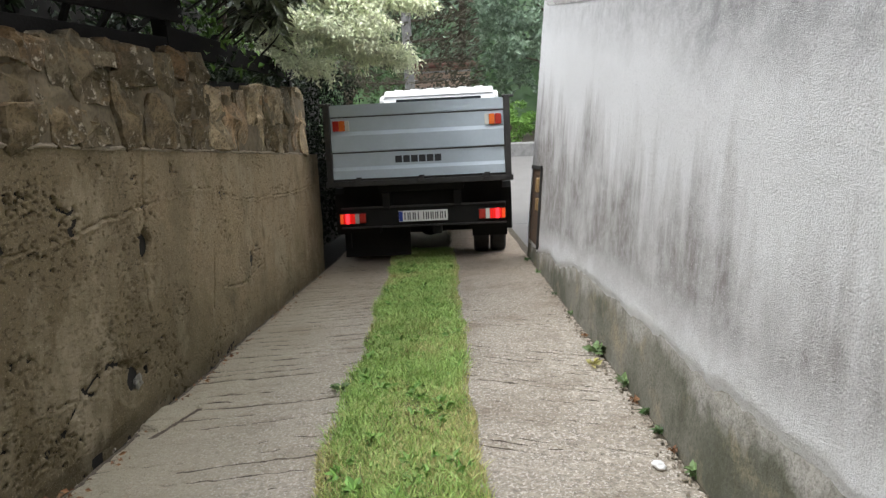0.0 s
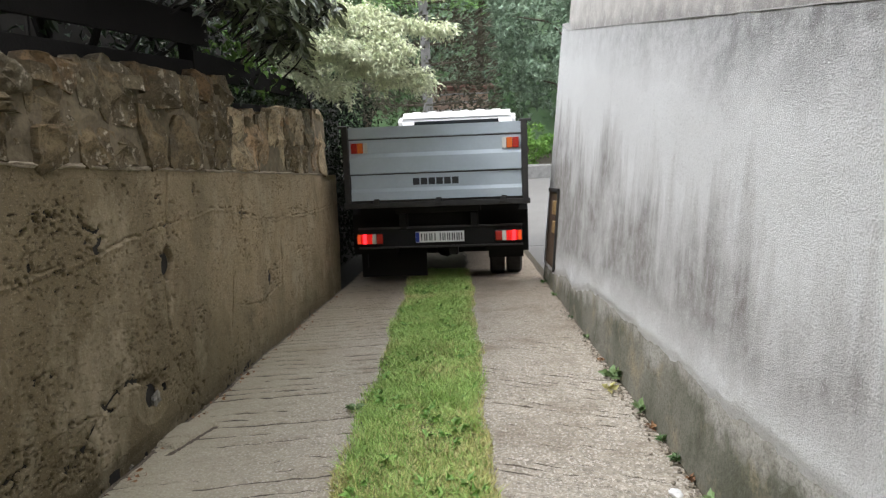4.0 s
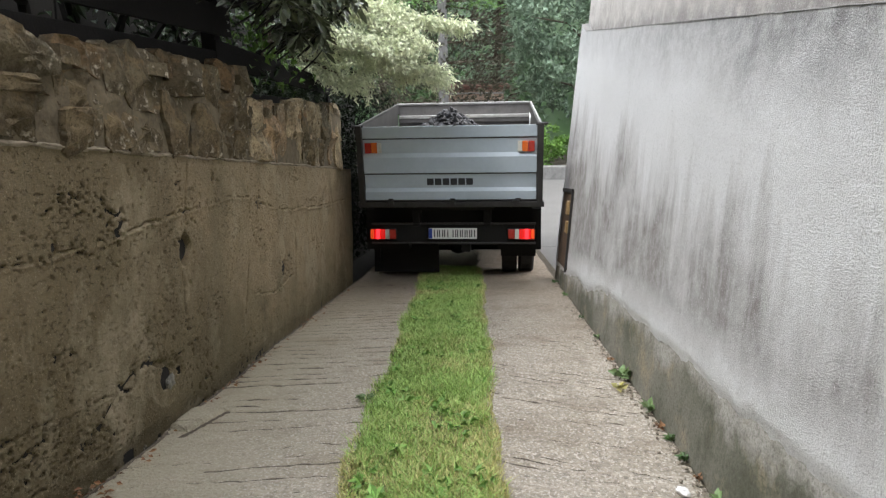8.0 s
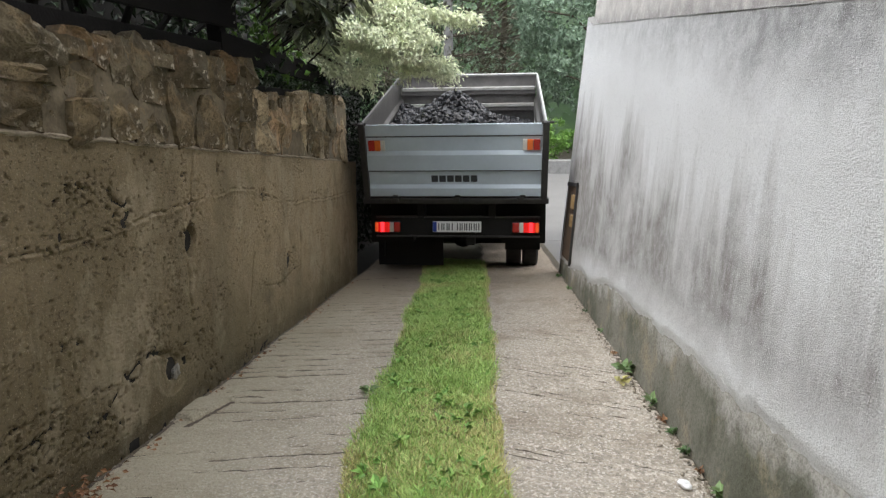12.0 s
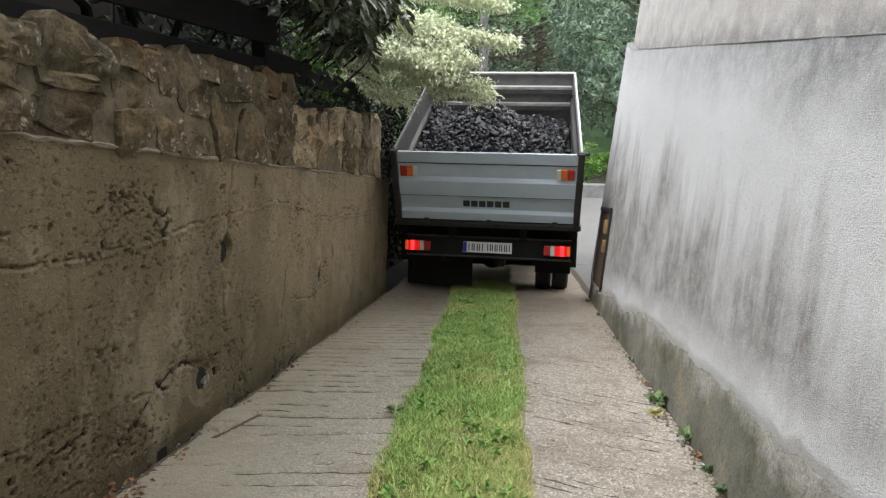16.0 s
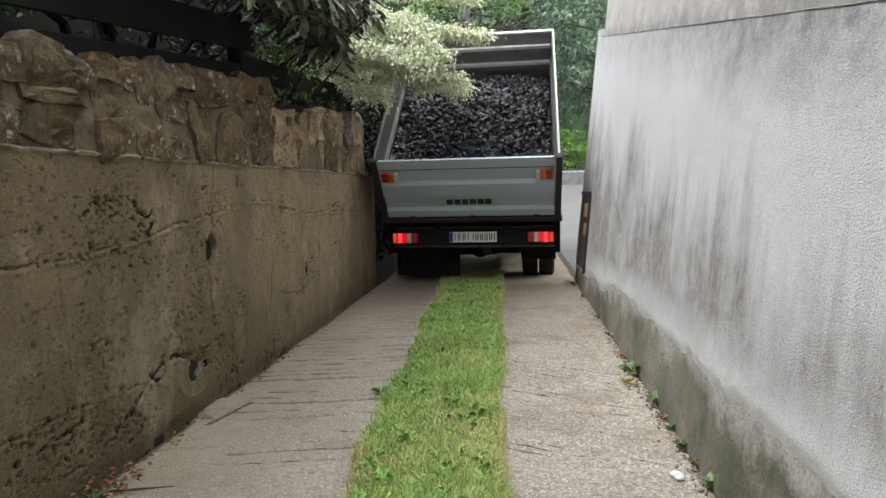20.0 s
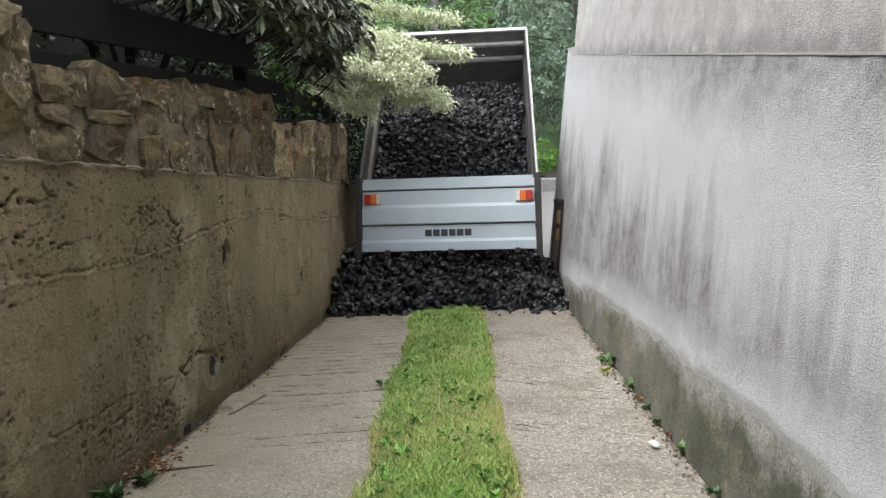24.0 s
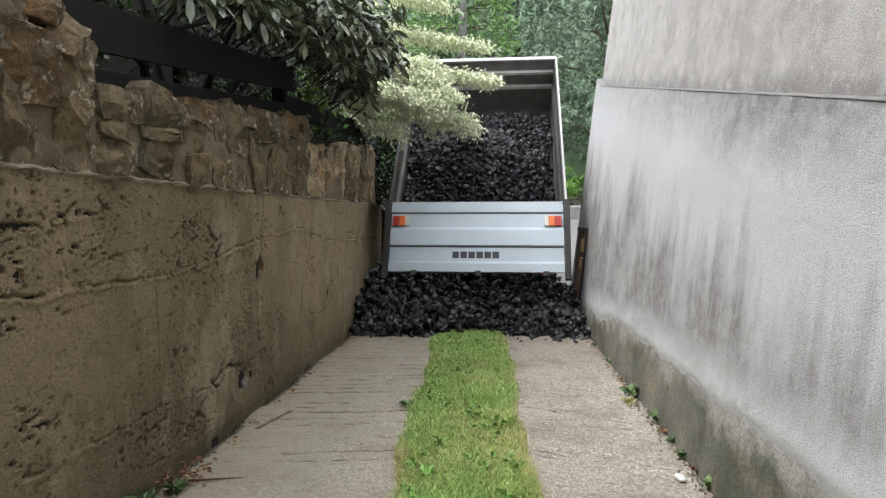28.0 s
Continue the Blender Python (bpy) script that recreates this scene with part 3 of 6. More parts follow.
def lane(name, left, right, skew, pitch, seed, label):
    def place(Y, F):
        lo, hi = left(Y), right(Y)
        x = lo + (hi - lo) * F
        z = 0.008 * wave(x, Y, seed + 1, 0.7, 4) + 0.005 * wave(x, Y * 1.6, seed + 2, 0.05, 3) * 0.5 - (0.018 if seed == 3 else 0.017) * grooves(Y, skew, x, pitch, seed, 0.0105 if seed == 3 else 0.009)
        rim = np.minimum(x - lo, hi - x)
        z = z - 0.02 * np.exp(-rim / 0.012)
        if seed == 3:
            # a slab corner broken loose beside the wall
            line = -1.107 + 0.238 * (Y - 3.171)
            near = (Y > 3.14) & (Y < 3.48)
            z = z + 0.020 * (x < line) * (Y > 3.20 - 0.5 * (x - line)) * (Y < 3.50)
            z = z - 0.055 * np.exp(-(((x - line - 0.006) / 0.009) ** 2)) * near
            z = z - 0.024 * np.exp(-(((Y - 3.50) / 0.010) ** 2)) * (x < line)
        return x, Y, z

    def dirt(Y, F):
        lo, hi = left(Y), right(Y)
        x = lo + (hi - lo) * F
        return x, Y, 0.008 * wave(x, Y, seed + 1, 0.7, 4) - (0.0058 if seed == 3 else 0.0068) - 0.04 * (Y < 1.15)

    ys = np.concatenate([np.arange(-5, 1.2, 0.06), np.arange(1.2, 6.4, 0.006), np.arange(6.4, 7.0, 0.02), np.arange(7.0, 11.61, 0.03)])
    setting("groove_dirt", sheet("groove_dirt", np.arange(-5, 11.6, 0.05), np.linspace(0, 1, 16), dirt, M["groove"]), "dark dirt lodged in the ribs of the driveway", "soil")
    return setting(name, sheet(name, ys, np.linspace(0, 1, 76), place, M["drive"]), label, "driveway")


lane("driveway_1", lambda y: WALL_X + 0.034 + 0.008 * np.sin(y * 5) + 0.014 * wave(y, 0 * y, 151, 0.12, 4), grass_left, -0.2, 0.105, 3, "cracked ribbed concrete driveway lane beside the retaining wall")
lane("driveway_2", grass_right, lambda y: HOUSE_X + 0.01 + 0 * y, 0.42, 0.064, 8, "fine-raked weathered concrete driveway lane beside the house")


def soil_place(Y, F):
    lo, hi = grass_left(Y) - 0.05, grass_right(Y) + 0.05
    x = lo + (hi - lo) * F
    return x, Y, 0.012 * np.sin(np.pi * F) + 0.008 * wave(x, Y, 12, 0.15, 3) - 0.006


setting("verge", sheet("verge", np.arange(-5, 8.6, 0.04), np.linspace(0, 1, 16), soil_place, M["soil"]), "earth strip between the driveway lanes", "soil")
# earth joint, its colour taken to near-black for the shade in the gap
setting("gutter", mesh_of("gutter", box(WALL_X - 0.45, WALL_X + 0.09, -5, END_Y, -0.3, -0.045), M["crevice"]), "earth joint along the wall foot, blackened for its shade", "soil")
setting("gutter.001", mesh_of("gutter", box(HOUSE_X - 0.04, HOUSE_X + 0.08, -5, END_Y, -0.3, -0.008), M["soil"]), "dark earth joint along the house foot", "soil")


# retaining wall: cast concrete with board marks, cracks, pits and two drain holes
CRACKS = (  # run along the wall: places, heights, depth, width
    ((-5, 1.63, 2.15, 2.54, 2.96, 3.27, 3.6, 4.01, 4.43, 5.09, 6.04, 7.3, 11), (0.86, 0.87, 0.87, 0.86, 0.90, 0.94, 0.99, 1.02, 1.02, 0.91, 0.90, 0.92, 0.92), 0.040, 0.007, -5, 11),
    ((1.5, 1.7, 1.9, 2.1), (1.05, 1.075, 1.10, 1.12), 0.044, 0.012, 1.5, 2.12),
    ((1.7, 1.97, 2.3, 2.66, 3.05), (0.335, 0.33, 0.315, 0.31, 0.25), 0.020, 0.005, 1.7, 3.05),
    ((2.08, 2.2, 2.38), (0.945, 0.965, 0.97), 0.030, 0.006, 2.08, 2.38),
    ((4.5, 4.9, 5.4), (0.40, 0.34, 0.42), 0.026, 0.006, 4.5, 5.4),
)


def cast_face(Y, Z):
    d = 0.008 * wave(Y, Z, 21, 0.5, 3) + 0.0032 * wave(Y, Z, 22, 0.11, 5)
    step = lambda v, a, c: np.clip((v - a) / (c - a), 0, 1)  # noqa: E731
    many = np.clip(-0.6 + 2.6 * wave(Y, Z, 24, 0.45, 4), 0.0, 1)
    d = d - 0.024 * step(wave(Y, Z, 23, 0.024, 3), 0.34, 0.46) * many
    d = d - 0.026 * step(wave(Y, Z, 26, 0.016, 2), 0.55, 0.66) * np.clip(0.1 + 1.8 * wave(Y, Z, 27, 0.4, 3), 0, 1)
    for at, heights, deep, wide, y0, y1 in CRACKS:
        c = np.interp(Y, at, heights) + 0.02 * wave(Y, 0 * Z, 31, 0.18, 4)
        c = c + 0.008 * wave(Y, 0 * Z, 32, 0.03, 3)
        bits = step(wave(Y, Z, 33, 0.07, 4), -0.12, 0.22)
        d = d - (0.40 if y0 == -5 else 0.55) * deep * np.exp(-(((Z - c) / (0.0035 + 0.22 * wide * bits)) ** 2)) * bits * (Y > y0) * (Y < y1)
        lip = 0.0055 if y0 == -5 else 0.003
        d = d + lip * np.exp(-(((Z - c + 0.014) / 0.011) ** 2)) * (Y > y0) * (Y < y1) * np.clip(0.7 + wave(Y, 0 * Z, 36, 0.25, 3), 0.1, 1.2)
        # small pits strung along the pour line
        d = d - 0.026 * step(wave(Y, Z, 35, 0.018, 3), 0.38, 0.52) * np.exp(-(((Z - c) / 0.022) ** 2)) * (Y > y0) * (Y < y1)
    for pts, deep in ((((0.46, 3.54), (0.68, 3.53), (0.9, 3.58), (1.25, 3.64)), 0.034), (((0.3, 2.47), (0.6, 2.45), (0.86, 2.43)), 0.010), (((0.35, 5.35), (0.8, 5.4)), 0.026), (((-0.1, 6.12), (0.1, 6.14), (0.36, 6.27)), 0.034), (((0.3, 4.33), (0.6, 4.4)), 0.026), (((0.1, 1.4), (1.1, 1.45)), 0.01)):
        zs = [p[0] for p in pts]
        c = np.interp(Z, zs, [p[1] for p in pts]) + 0.025 * wave(Z, 0 * Y, 41, 0.15, 4)
        d = d - 0.8 * deep * np.exp(-(((Y - c) / 0.0075) ** 2)) * (Z > zs[0]) * (Z < zs[-1]) * np.clip(0.5 + wave(Y, Z, 47, 0.07, 3), 0.1, 1)
    for y0, z0, rad in ((4.6, 0.98, 0.07), (2.98, 0.95, 0.10), (3.95, 1.12, 0.05), (5.1, 0.5, 0.11), (2.62, 0.9, 0.05)):
        r = np.hypot(Y - y0, Z - z0) + 0.10 * wave(Y, Z, 55, 0.035, 3)
        d = d - 0.028 * step(1 - r / rad, 0.35, 0.7) * step(wave(Y, Z, 56, 0.04, 3), -0.2, 0.2)
    for y0, z0, ry, rz in ((1.72, 1.07, 0.10, 0.05), (1.92, 1.13, 0.09, 0.025), (2.09, 1.12, 0.06, 0.03), (1.69, 0.93, 0.08, 0.06), (2.99, 0.935, 0.05, 0.05), (3.52, 1.12, 0.03, 0.10), (1.65, 0.80, 0.05, 0.03), (1.9, 0.80, 0.05, 0.02), (2.0, 0.98, 0.12, 0.05), (2.75, 1.05, 0.2, 0.06), (4.55, 0.99, 0.10, 0.05), (2.4, 0.20, 0.25, 0.10), (1.75, 0.47, 0.12, 0.10), (2.9, 0.10, 0.15, 0.06), (3.9, 0.42, 0.08, 0.08), (5.9, 0.95, 0.2, 0.05), (5.2, 0.5, 0.12, 0.08)):
        near = np.exp(-(((Y - y0) / ry) ** 2 + ((Z - z0) / rz) ** 2))
        d = d - 0.030 * step(wave(Y * 0.8, Z, 57, 0.0135, 2) + 0.30 * near, 0.56, 0.68) * step(near, 0.10, 0.4)
    # broken-out hollow round the lower drain
    arc = np.interp(Y, (2.68, 2.80, 2.92, 3.02, 3.14, 3.30, 3.44), (0.13, 0.18, 0.25, 0.31, 0.335, 0.285, 0.23)) + 0.014 * wave(Y, 0 * Z, 61, 0.08, 3)
    d = d - 0.020 * step(wave(Y, Z, 66, 0.02, 3), 0.14, 0.40) * np.exp(-(((Z - arc) / 0.045) ** 2)) * (Y > 2.6) * (Y < 3.5)
    d = d - 0.021 * np.exp(-(((Z - arc) / 0.013) ** 2)) * np.clip(0.65 + wave(Y, Z, 64, 0.07, 3), 0.1, 1.2) * (Y > 2.72) * (Y < 3.42)
    d = d - 0.020 * np.clip(1 - np.hypot((Y - 3.34) / 0.15, (Z - 0.2) / 0.12), 0, 1) ** 0.5
    for y0, z0, ry, rz in ((3.56, 0.79, 0.055, 0.075), (3.34, 0.20, 0.045, 0.05)):
        r = np.hypot((Y - y0) / ry, (Z - z0) / rz) + 0.12 * wave(Y, Z, 62, 0.05, 2)
        d = d - 0.28 * np.clip((1.1 - r) * 5, 0, 1)
    d = d - 0.012 * np.clip((0.05 - Z) / 0.05, 0, 1) * np.clip(0.5 + wave(Y, 0 * Z, 63, 0.2, 3), 0, 1)
    return WALL_X + d, Y, Z


cast = thing("wall_retaining", "brown stained cast concrete retaining wall with cracks and drain holes", "wall", kind="structure")
ys = np.concatenate([np.arange(-5, 1.0, 0.05), np.arange(1.0, 5.0, 0.0065), np.arange(5.0, 7.53, 0.013)])
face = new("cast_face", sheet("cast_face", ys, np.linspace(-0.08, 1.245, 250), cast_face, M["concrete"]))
face.parent = cast
# near-black sheet behind the face: dirt plus the shade inside cracks and pits
def cast_dirt_shade(Y, Z):
    return WALL_X + 0.008 * wave(Y, Z, 21, 0.5, 3) - 0.0125 - 0.33 * ((np.abs(Y - 3.56) < 0.13) & (np.abs(Z - 0.79) < 0.12) | (np.abs(Y - 3.34) < 0.10) & (np.abs(Z - 0.2) < 0.12)), Y, Z


o = new("crack_dirt_shade", sheet("crack_dirt_shade", np.arange(-5, 7.49, 0.03), np.linspace(-0.08, 1.2, 44), cast_dirt_shade, M["crevice"], False))
o.parent = cast
# black plugs set just inside the drain holes paint their dark depth
for y0, z0 in ((3.56, 0.79), (3.34, 0.20)):
    part("drain_hole_shade", tube([(-1.60, y0, z0), (-1.268, y0, z0)], [0.06, 0.058], 14), M["crevice"], cast, "black disc for the shade inside the drain hole")
bm = bmesh.new()
bmesh.ops.create_icosphere(bm, subdivisions=2, radius=0.034)
for v in bm.verts:
    v.co = Vector((v.co.x * 0.5, v.co.y * 1.1, v.co.z)) * (1 + 0.9 * noise.noise(v.co * 55))
bmesh.ops.translate(bm, vec=(-1.262, 3.385, 0.175), verts=bm.verts)
part("mortar_lump", bm, M["lump"], cast, "pale mortar lump beside the lower drain hole")
part("core", box(-1.70, -1.62, -5, 7.5, -0.3, 1.24), M["concrete"], cast)
part("end", box(-1.62, -1.262, 7.46, 7.50, -0.3, 1.235, 0.006), M["concrete"], cast)


def cast_top(Y, F):
    return -1.62 + (WALL_X + 0.006 + 1.62) * F, Y, 1.245 + 0.004 * wave(Y, F, 71, 0.2, 3) + 0 * F


top = new("cast_top", sheet("cast_top", np.arange(-5, 7.53, 0.05), np.linspace(0, 1, 6), cast_top, M["concrete"]))
top.parent = cast


# ---- rubble masonry on the wall: every stone its own piece ----
def rubble_top(y):
    """Height of the coursed stone top, in steps."""
    y = np.asarray(y, float)
    return np.where(y < 2.08, 1.60 + 0.10 * (y - 1.2), np.where(y < 4.48, 1.55 + 0.102 * (y - 2.1), 1.61 + 0.101 * (y - 4.48)))


masonry = thing("stone_wall", "brown rubble sandstone wall stepping down along the concrete", "wall", kind="structure")
bm = bmesh.new()
for y0, y1 in ((-4.0, 2.06), (2.06, 4.48), (4.48, 7.08)):
    z0, z1 = float(rubble_top(y0 + 0.02)) - 0.03, float(rubble_top(y1 - 0.03)) - 0.03
    v = [bm.verts.new(c) for c in ((-1.60, y0, 1.24), (-1.245, y0, 1.24), (-1.245, y1, 1.24), (-1.60, y1, 1.24), (-1.60, y0, z0), (-1.245, y0, z0), (-1.245, y1, z1), (-1.60, y1, z1))]
    for f in ((0, 1, 2, 3), (4, 7, 6, 5), (0, 4, 5, 1), (1, 5, 6, 2), (2, 6, 7, 3), (3, 7, 4, 0)):
        bm.faces.new([v[k] for k in f])
bmesh.ops.recalc_face_normals(bm, faces=bm.faces)
part("mortar", bm, M["mortar"], masonry)


def mortar_place(y0, y1):
    """Trowelled mortar that laps unevenly over the edges of the stones."""
    def place(Y, F):
        top = rubble_top(np.clip(Y, y0 + 0.02, y1 - 0.03)) - 0.022
        z = 1.24 + (top - 1.24) * F
        x = -1.243 + 0.001 + 0.011 * wave(Y, z, 141, 0.16, 3) + 0.008 * wave(Y, z, 142, 0.05, 4)
        return x - 0.03 * np.clip((F - 0.93) / 0.07, 0, 1), Y, z
    return place


for y0, y1 in ((-4.0, 2.06), (2.06, 4.48), (4.48, 7.08)):
    o = new("mortar", sheet("mortar", np.arange(y0, y1 + 0.001, 0.02), np.linspace(0, 1, 34), mortar_place(y0, y1), M["mortar"]))
    o.parent = masonry


def stone_mesh(rng, w, h, deep, mat_name="stone"):
    """A hand-split stone: angular outline, cleaved front, in its own space (front towards +x)."""
    n = 26
    ang = np.linspace(0, 2 * np.pi, n, endpoint=False) + 0.07
    oy, oz = np.cos(ang), np.sin(ang)
    rad = np.full(n, 9.0)
    sides = [(0, w / 2), (np.pi, w / 2), (np.pi / 2, h / 2), (-np.pi / 2, h / 2)]
    sides += [(q * np.pi / 2 + np.pi / 4 + rng.normal(0, 0.3), 0.5 * math.hypot(w, h) * rng.uniform(0.84, 1.1)) for q in range(4)]
    for k, (a0, d0) in enumerate(sides):
        c = np.cos(ang - a0 - (rng.normal(0, 0.13) if k < 4 else 0))
        rad = np.minimum(rad, np.where(c > 0.05, d0 / np.maximum(c, 0.05), 9))
    rad = rad * (1 + rng.normal(0, 0.025, n))
    oy, oz = oy * rad, oz * rad
    cuts = [(rng.normal(0, 0.42), rng.normal(0, 0.34), deep * rng.uniform(0.55, 1.0)) for _ in range(5)]
    s0, verts, faces = float(rng.uniform(0, 50)), [], []
    rings = (1.0, 1.0, 0.985, 0.95, 0.78, 0.52, 0.26)
    for q, f in enumerate(rings):
        for a, b in zip(oy, oz):
            y, z = a * f, b * f
            x = -0.06 if q == 0 else deep * (0.1, 0.55, 0.88, 1.0, 1.05, 1.06)[q - 1]
            if q:
                x = max(0.004, min([x] + [c0 * y + c1 * z + c2 for c0, c1, c2 in cuts])) + 0.014 * noise.noise((y * 16 + s0, z * 16, s0)) + 0.012 * noise.noise((y * 48 + s0, z * 48, s0))
            verts.append((x, y, z))
    verts.append((max(0.004, min([deep * 1.04] + [c[2] for c in cuts])), 0, 0))
    last = len(rings) - 1
    for r in range(last):
        for q in range(n):
            faces.append((r * n + q, r * n + (q + 1) % n, (r + 1) * n + (q + 1) % n, (r + 1) * n + q))
    for q in range(n):
        faces.append((last * n + q, last * n + (q + 1) % n, (last + 1) * n))
    me = raw("stone", verts, faces, M[mat_name], True)
    me.set_sharp_from_angle(angle=0.45)
    return me


def lay_stones():
    rng = np.random.default_rng(5)
    for y0, y1, wide in ((-0.6, 2.06, 0.30), (2.06, 4.48, 0.25), (4.48, 7.08, 0.18)):
        y = y0
        while y < y1 - 0.04:
            w = min(rng.uniform(0.6, 1.5) * wide, y1 - y)
            if y1 - y - w < 0.08:
                w = y1 - y
            top_z = float(rubble_top(min(max(y + w / 2, y0 + 0.03), y1 - 0.03)))
            total = top_z - 1.25
            n = (1 if rng.random() < 0.45 else 2) if y0 > 4 else 1 if total < 0.2 else (2 if rng.random() < 0.72 else 3) if total < 0.45 else (2 if rng.random() < 0.6 else 3)
            cuts = np.sort(rng.uniform(-0.12, 0.12, n - 1) + np.arange(1, n) / n)
            cuts = np.concatenate([[0], cuts, [1]])
            for a, b in zip(cuts, cuts[1:]):
                h = (b - a) * total
                ob = new("stone", stone_mesh(rng, w * rng.uniform(1.0, 1.13), h * rng.uniform(1.0, 1.10), rng.uniform(0.040, 0.085), "stone_pale" if y0 > 4 and rng.random() < 0.8 else "stone"))
                ob.parent = masonry
                last = b == 1
                ob.matrix_basis = pose(-1.243, y + w / 2 + rng.uniform(-0.02, 0.02), 1.258 + (a + b) / 2 * total + (rng.uniform(-0.012, 0.02) if last else 0), rng.normal(0, 4), rng.normal(0, 3), rng.normal(0, 3))
            # cap stones lying along the top
            if rng.random() < 0.8:
                ob = new("stone", stone_mesh(rng, w * 1.0, 0.26, 0.03))
                ob.parent = masonry
                ob.matrix_basis = pose(-1.36, y + w / 2, top_z - 0.035, rng.normal(0, 3), -90 + rng.normal(0, 3), 0)
            y += w
    for k, (y, z, w, h) in enumerate(((1.62, 1.64, 0.24, 0.16), (1.90, 1.66, 0.2, 0.16), (1.35, 1.62, 0.22, 0.14), (1.78, 1.72, 0.14, 0.09))):
        ob = new("stone", stone_mesh(rng, w, h, 0.07))
        ob.parent = masonry
        ob.matrix_basis = pose(-1.23, y, z, rng.normal(0, 12), 0, 0)


def bead_place(Y, F):
    return -1.242 + 0.010 * np.sin(np.pi * F) + 0.010 * wave(Y, F, 73, 0.05, 4), Y, 1.236 + 0.020 * F + 0.005 * wave(Y, 0 * F, 74, 0.08, 4)


o = new("mortar_bead", sheet("mortar_bead", np.arange(-0.6, 7.1, 0.015), np.linspace(0, 1, 6), bead_place, M["bead"]))
o.parent = masonry
o["label"] = "pale mortar line under the stones"


# ---- the house ----
LEDGE = lambda y: 1.065 + 0.213 * y  # noqa: E731
CORNER_Y = 7.72
house = thing("house", "old house side wall in stained pale roughcast over a concrete footing", "house")


def lean(z):
    return 0.083 * z


def end_y(z):
    return CORNER_Y - 0.13 * z


def ragged(y):
    return 0.335 - 0.16 * np.clip((y - 4.0) / 3.0, 0, 1) + 0.04 * wave(y, 0 * y, 81, 0.7, 3) + 0.022 * wave(y, 0 * y, 85, 0.09, 4)


def plaster_place(Y, F):
    lo, hi = ragged(Y), LEDGE(Y)
    z = lo + (hi - lo) * F
    x = HOUSE_X + lean(z) - 0.014 * np.clip((z - lo) / 0.05, 0, 1) - 0.004 * wave(Y, z, 82, 0.4, 3) - 0.0018 * wave(Y, z, 83, 0.03, 2)
    x = x + 0.008 * wave(Y, z, 84, 0.12, 3) * np.exp(-(((z - lo) / 0.12) ** 2))
    k = np.clip((Y - 7.0) / (CORNER_Y - 7.0), 0, 1)
    return x, Y - k * 0.13 * z, z


ys = np.concatenate([np.arange(-5, 0.8, 0.06), np.arange(0.8, CORNER_Y + 0.001, 0.02)])
ys[-1] = CORNER_Y
o = new("plaster_wall", sheet("plaster_wall", ys, np.linspace(0, 1, 100), plaster_place, M["plaster"]))
o.parent = house
o["label"] = "pale grey roughcast with dark vertical water stains"


def foot_place(Y, F):
    lo, hi = -0.1, ragged(Y) + 0.015
    z = lo + (hi - lo) * F
    x = HOUSE_X + lean(z) + 0.004 * wave(Y, z, 86, 0.3, 4) - 0.002 * wave(Y, z, 87, 0.04, 2)
    k = np.clip((Y - 7.0) / (CORNER_Y - 7.0), 0, 1)
    return x, Y - k * 0.13 * z, z


o = new("footing", sheet("footing", ys, np.linspace(0, 1, 22), foot_place, M["footing"]))
o.parent = house
o["label"] = "exposed grey concrete footing"


def ledge_place(Y, F):
    z = LEDGE(Y) + 0 * F
    x0 = HOUSE_X + lean(z) - 0.018
    x = x0 + 0.115 * F
    k = np.clip((Y - 7.0) / (CORNER_Y - 7.0), 0, 1)
    return x, Y - k * 0.13 * z, z + 0.012 * F + 0.0015 * wave(Y, F, 88, 0.1, 2)


o = new("ledge", sheet("ledge", ys, np.linspace(0, 1, 7), ledge_place, M["ledge"]))
o.parent = house


def upper_place(Y, F):
    lo = LEDGE(Y) - 0.005
    z = lo + 3.6 * F
    x = HOUSE_X + lean(z) + 0.045 - 0.004 * wave(Y, z, 89, 0.4, 3)
    k = np.clip((Y - 7.0) / (CORNER_Y - 7.0), 0, 1)
    return x, Y - k * (0.06 + 0.13 * z), z


o = new("upper_wall", sheet("upper_wall", ys, np.linspace(0, 1, 120), upper_place, M["plaster_up"]))
o.parent = house
o["label"] = "worn brownish grey roughcast above the ledge"
# the end wall towards the street, back walls and roof close the house
bm = bmesh.new()
a = [(HOUSE_X + lean(z) + 0.001, end_y(z), z) for z in (-0.1, 1.3, 2.68)] + [(HOUSE_X + lean(2.7) + 0.085, end_y(2.7) - 0.06, 2.7), (HOUSE_X + lean(6.2) + 0.08, end_y(6.2) - 0.06, 6.2)]
b = [(8.5, p[1], p[2]) for p in a]
va, vb = [bm.verts.new(p) for p in a], [bm.verts.new(p) for p in b]
for k in range(4):
    bm.faces.new((va[k], va[k + 1], vb[k + 1], vb[k]))
part("end_wall", bm, M["plaster"], house)
part("rear_wall", box(8.4, 8.5, -5, CORNER_Y - 0.8, -0.5, 3.5), M["plaster_up"], house)
part("back_wall", box(1.7, 8.4, -5.1, -5.0, -0.5, 3.5), M["plaster_up"], house)
part("roof", box(1.30, 8.9, -5.3, 7.15, 4.78, 4.94, turn=pose(0, 0, 0, 12, 0, 0)), M["roof"], house)

# ---- ground, garden bank, street ----
STREET_Z = -END_Y * math.sin(radians(SLOPE)) - 0.03
STREET_Y = END_Y * math.cos(radians(SLOPE))


def ground_place(X, Y):
    return X, Y, STREET_Z - 0.02 + 0 * X


setting("ground", sheet("ground", np.array([-400, -60, -20, 20, 60, 400.0]), np.array([-400, -60, -20, 20, 60, 400.0]), ground_place, M["soil"]), "dark earth beyond the street", "ground", Matrix())
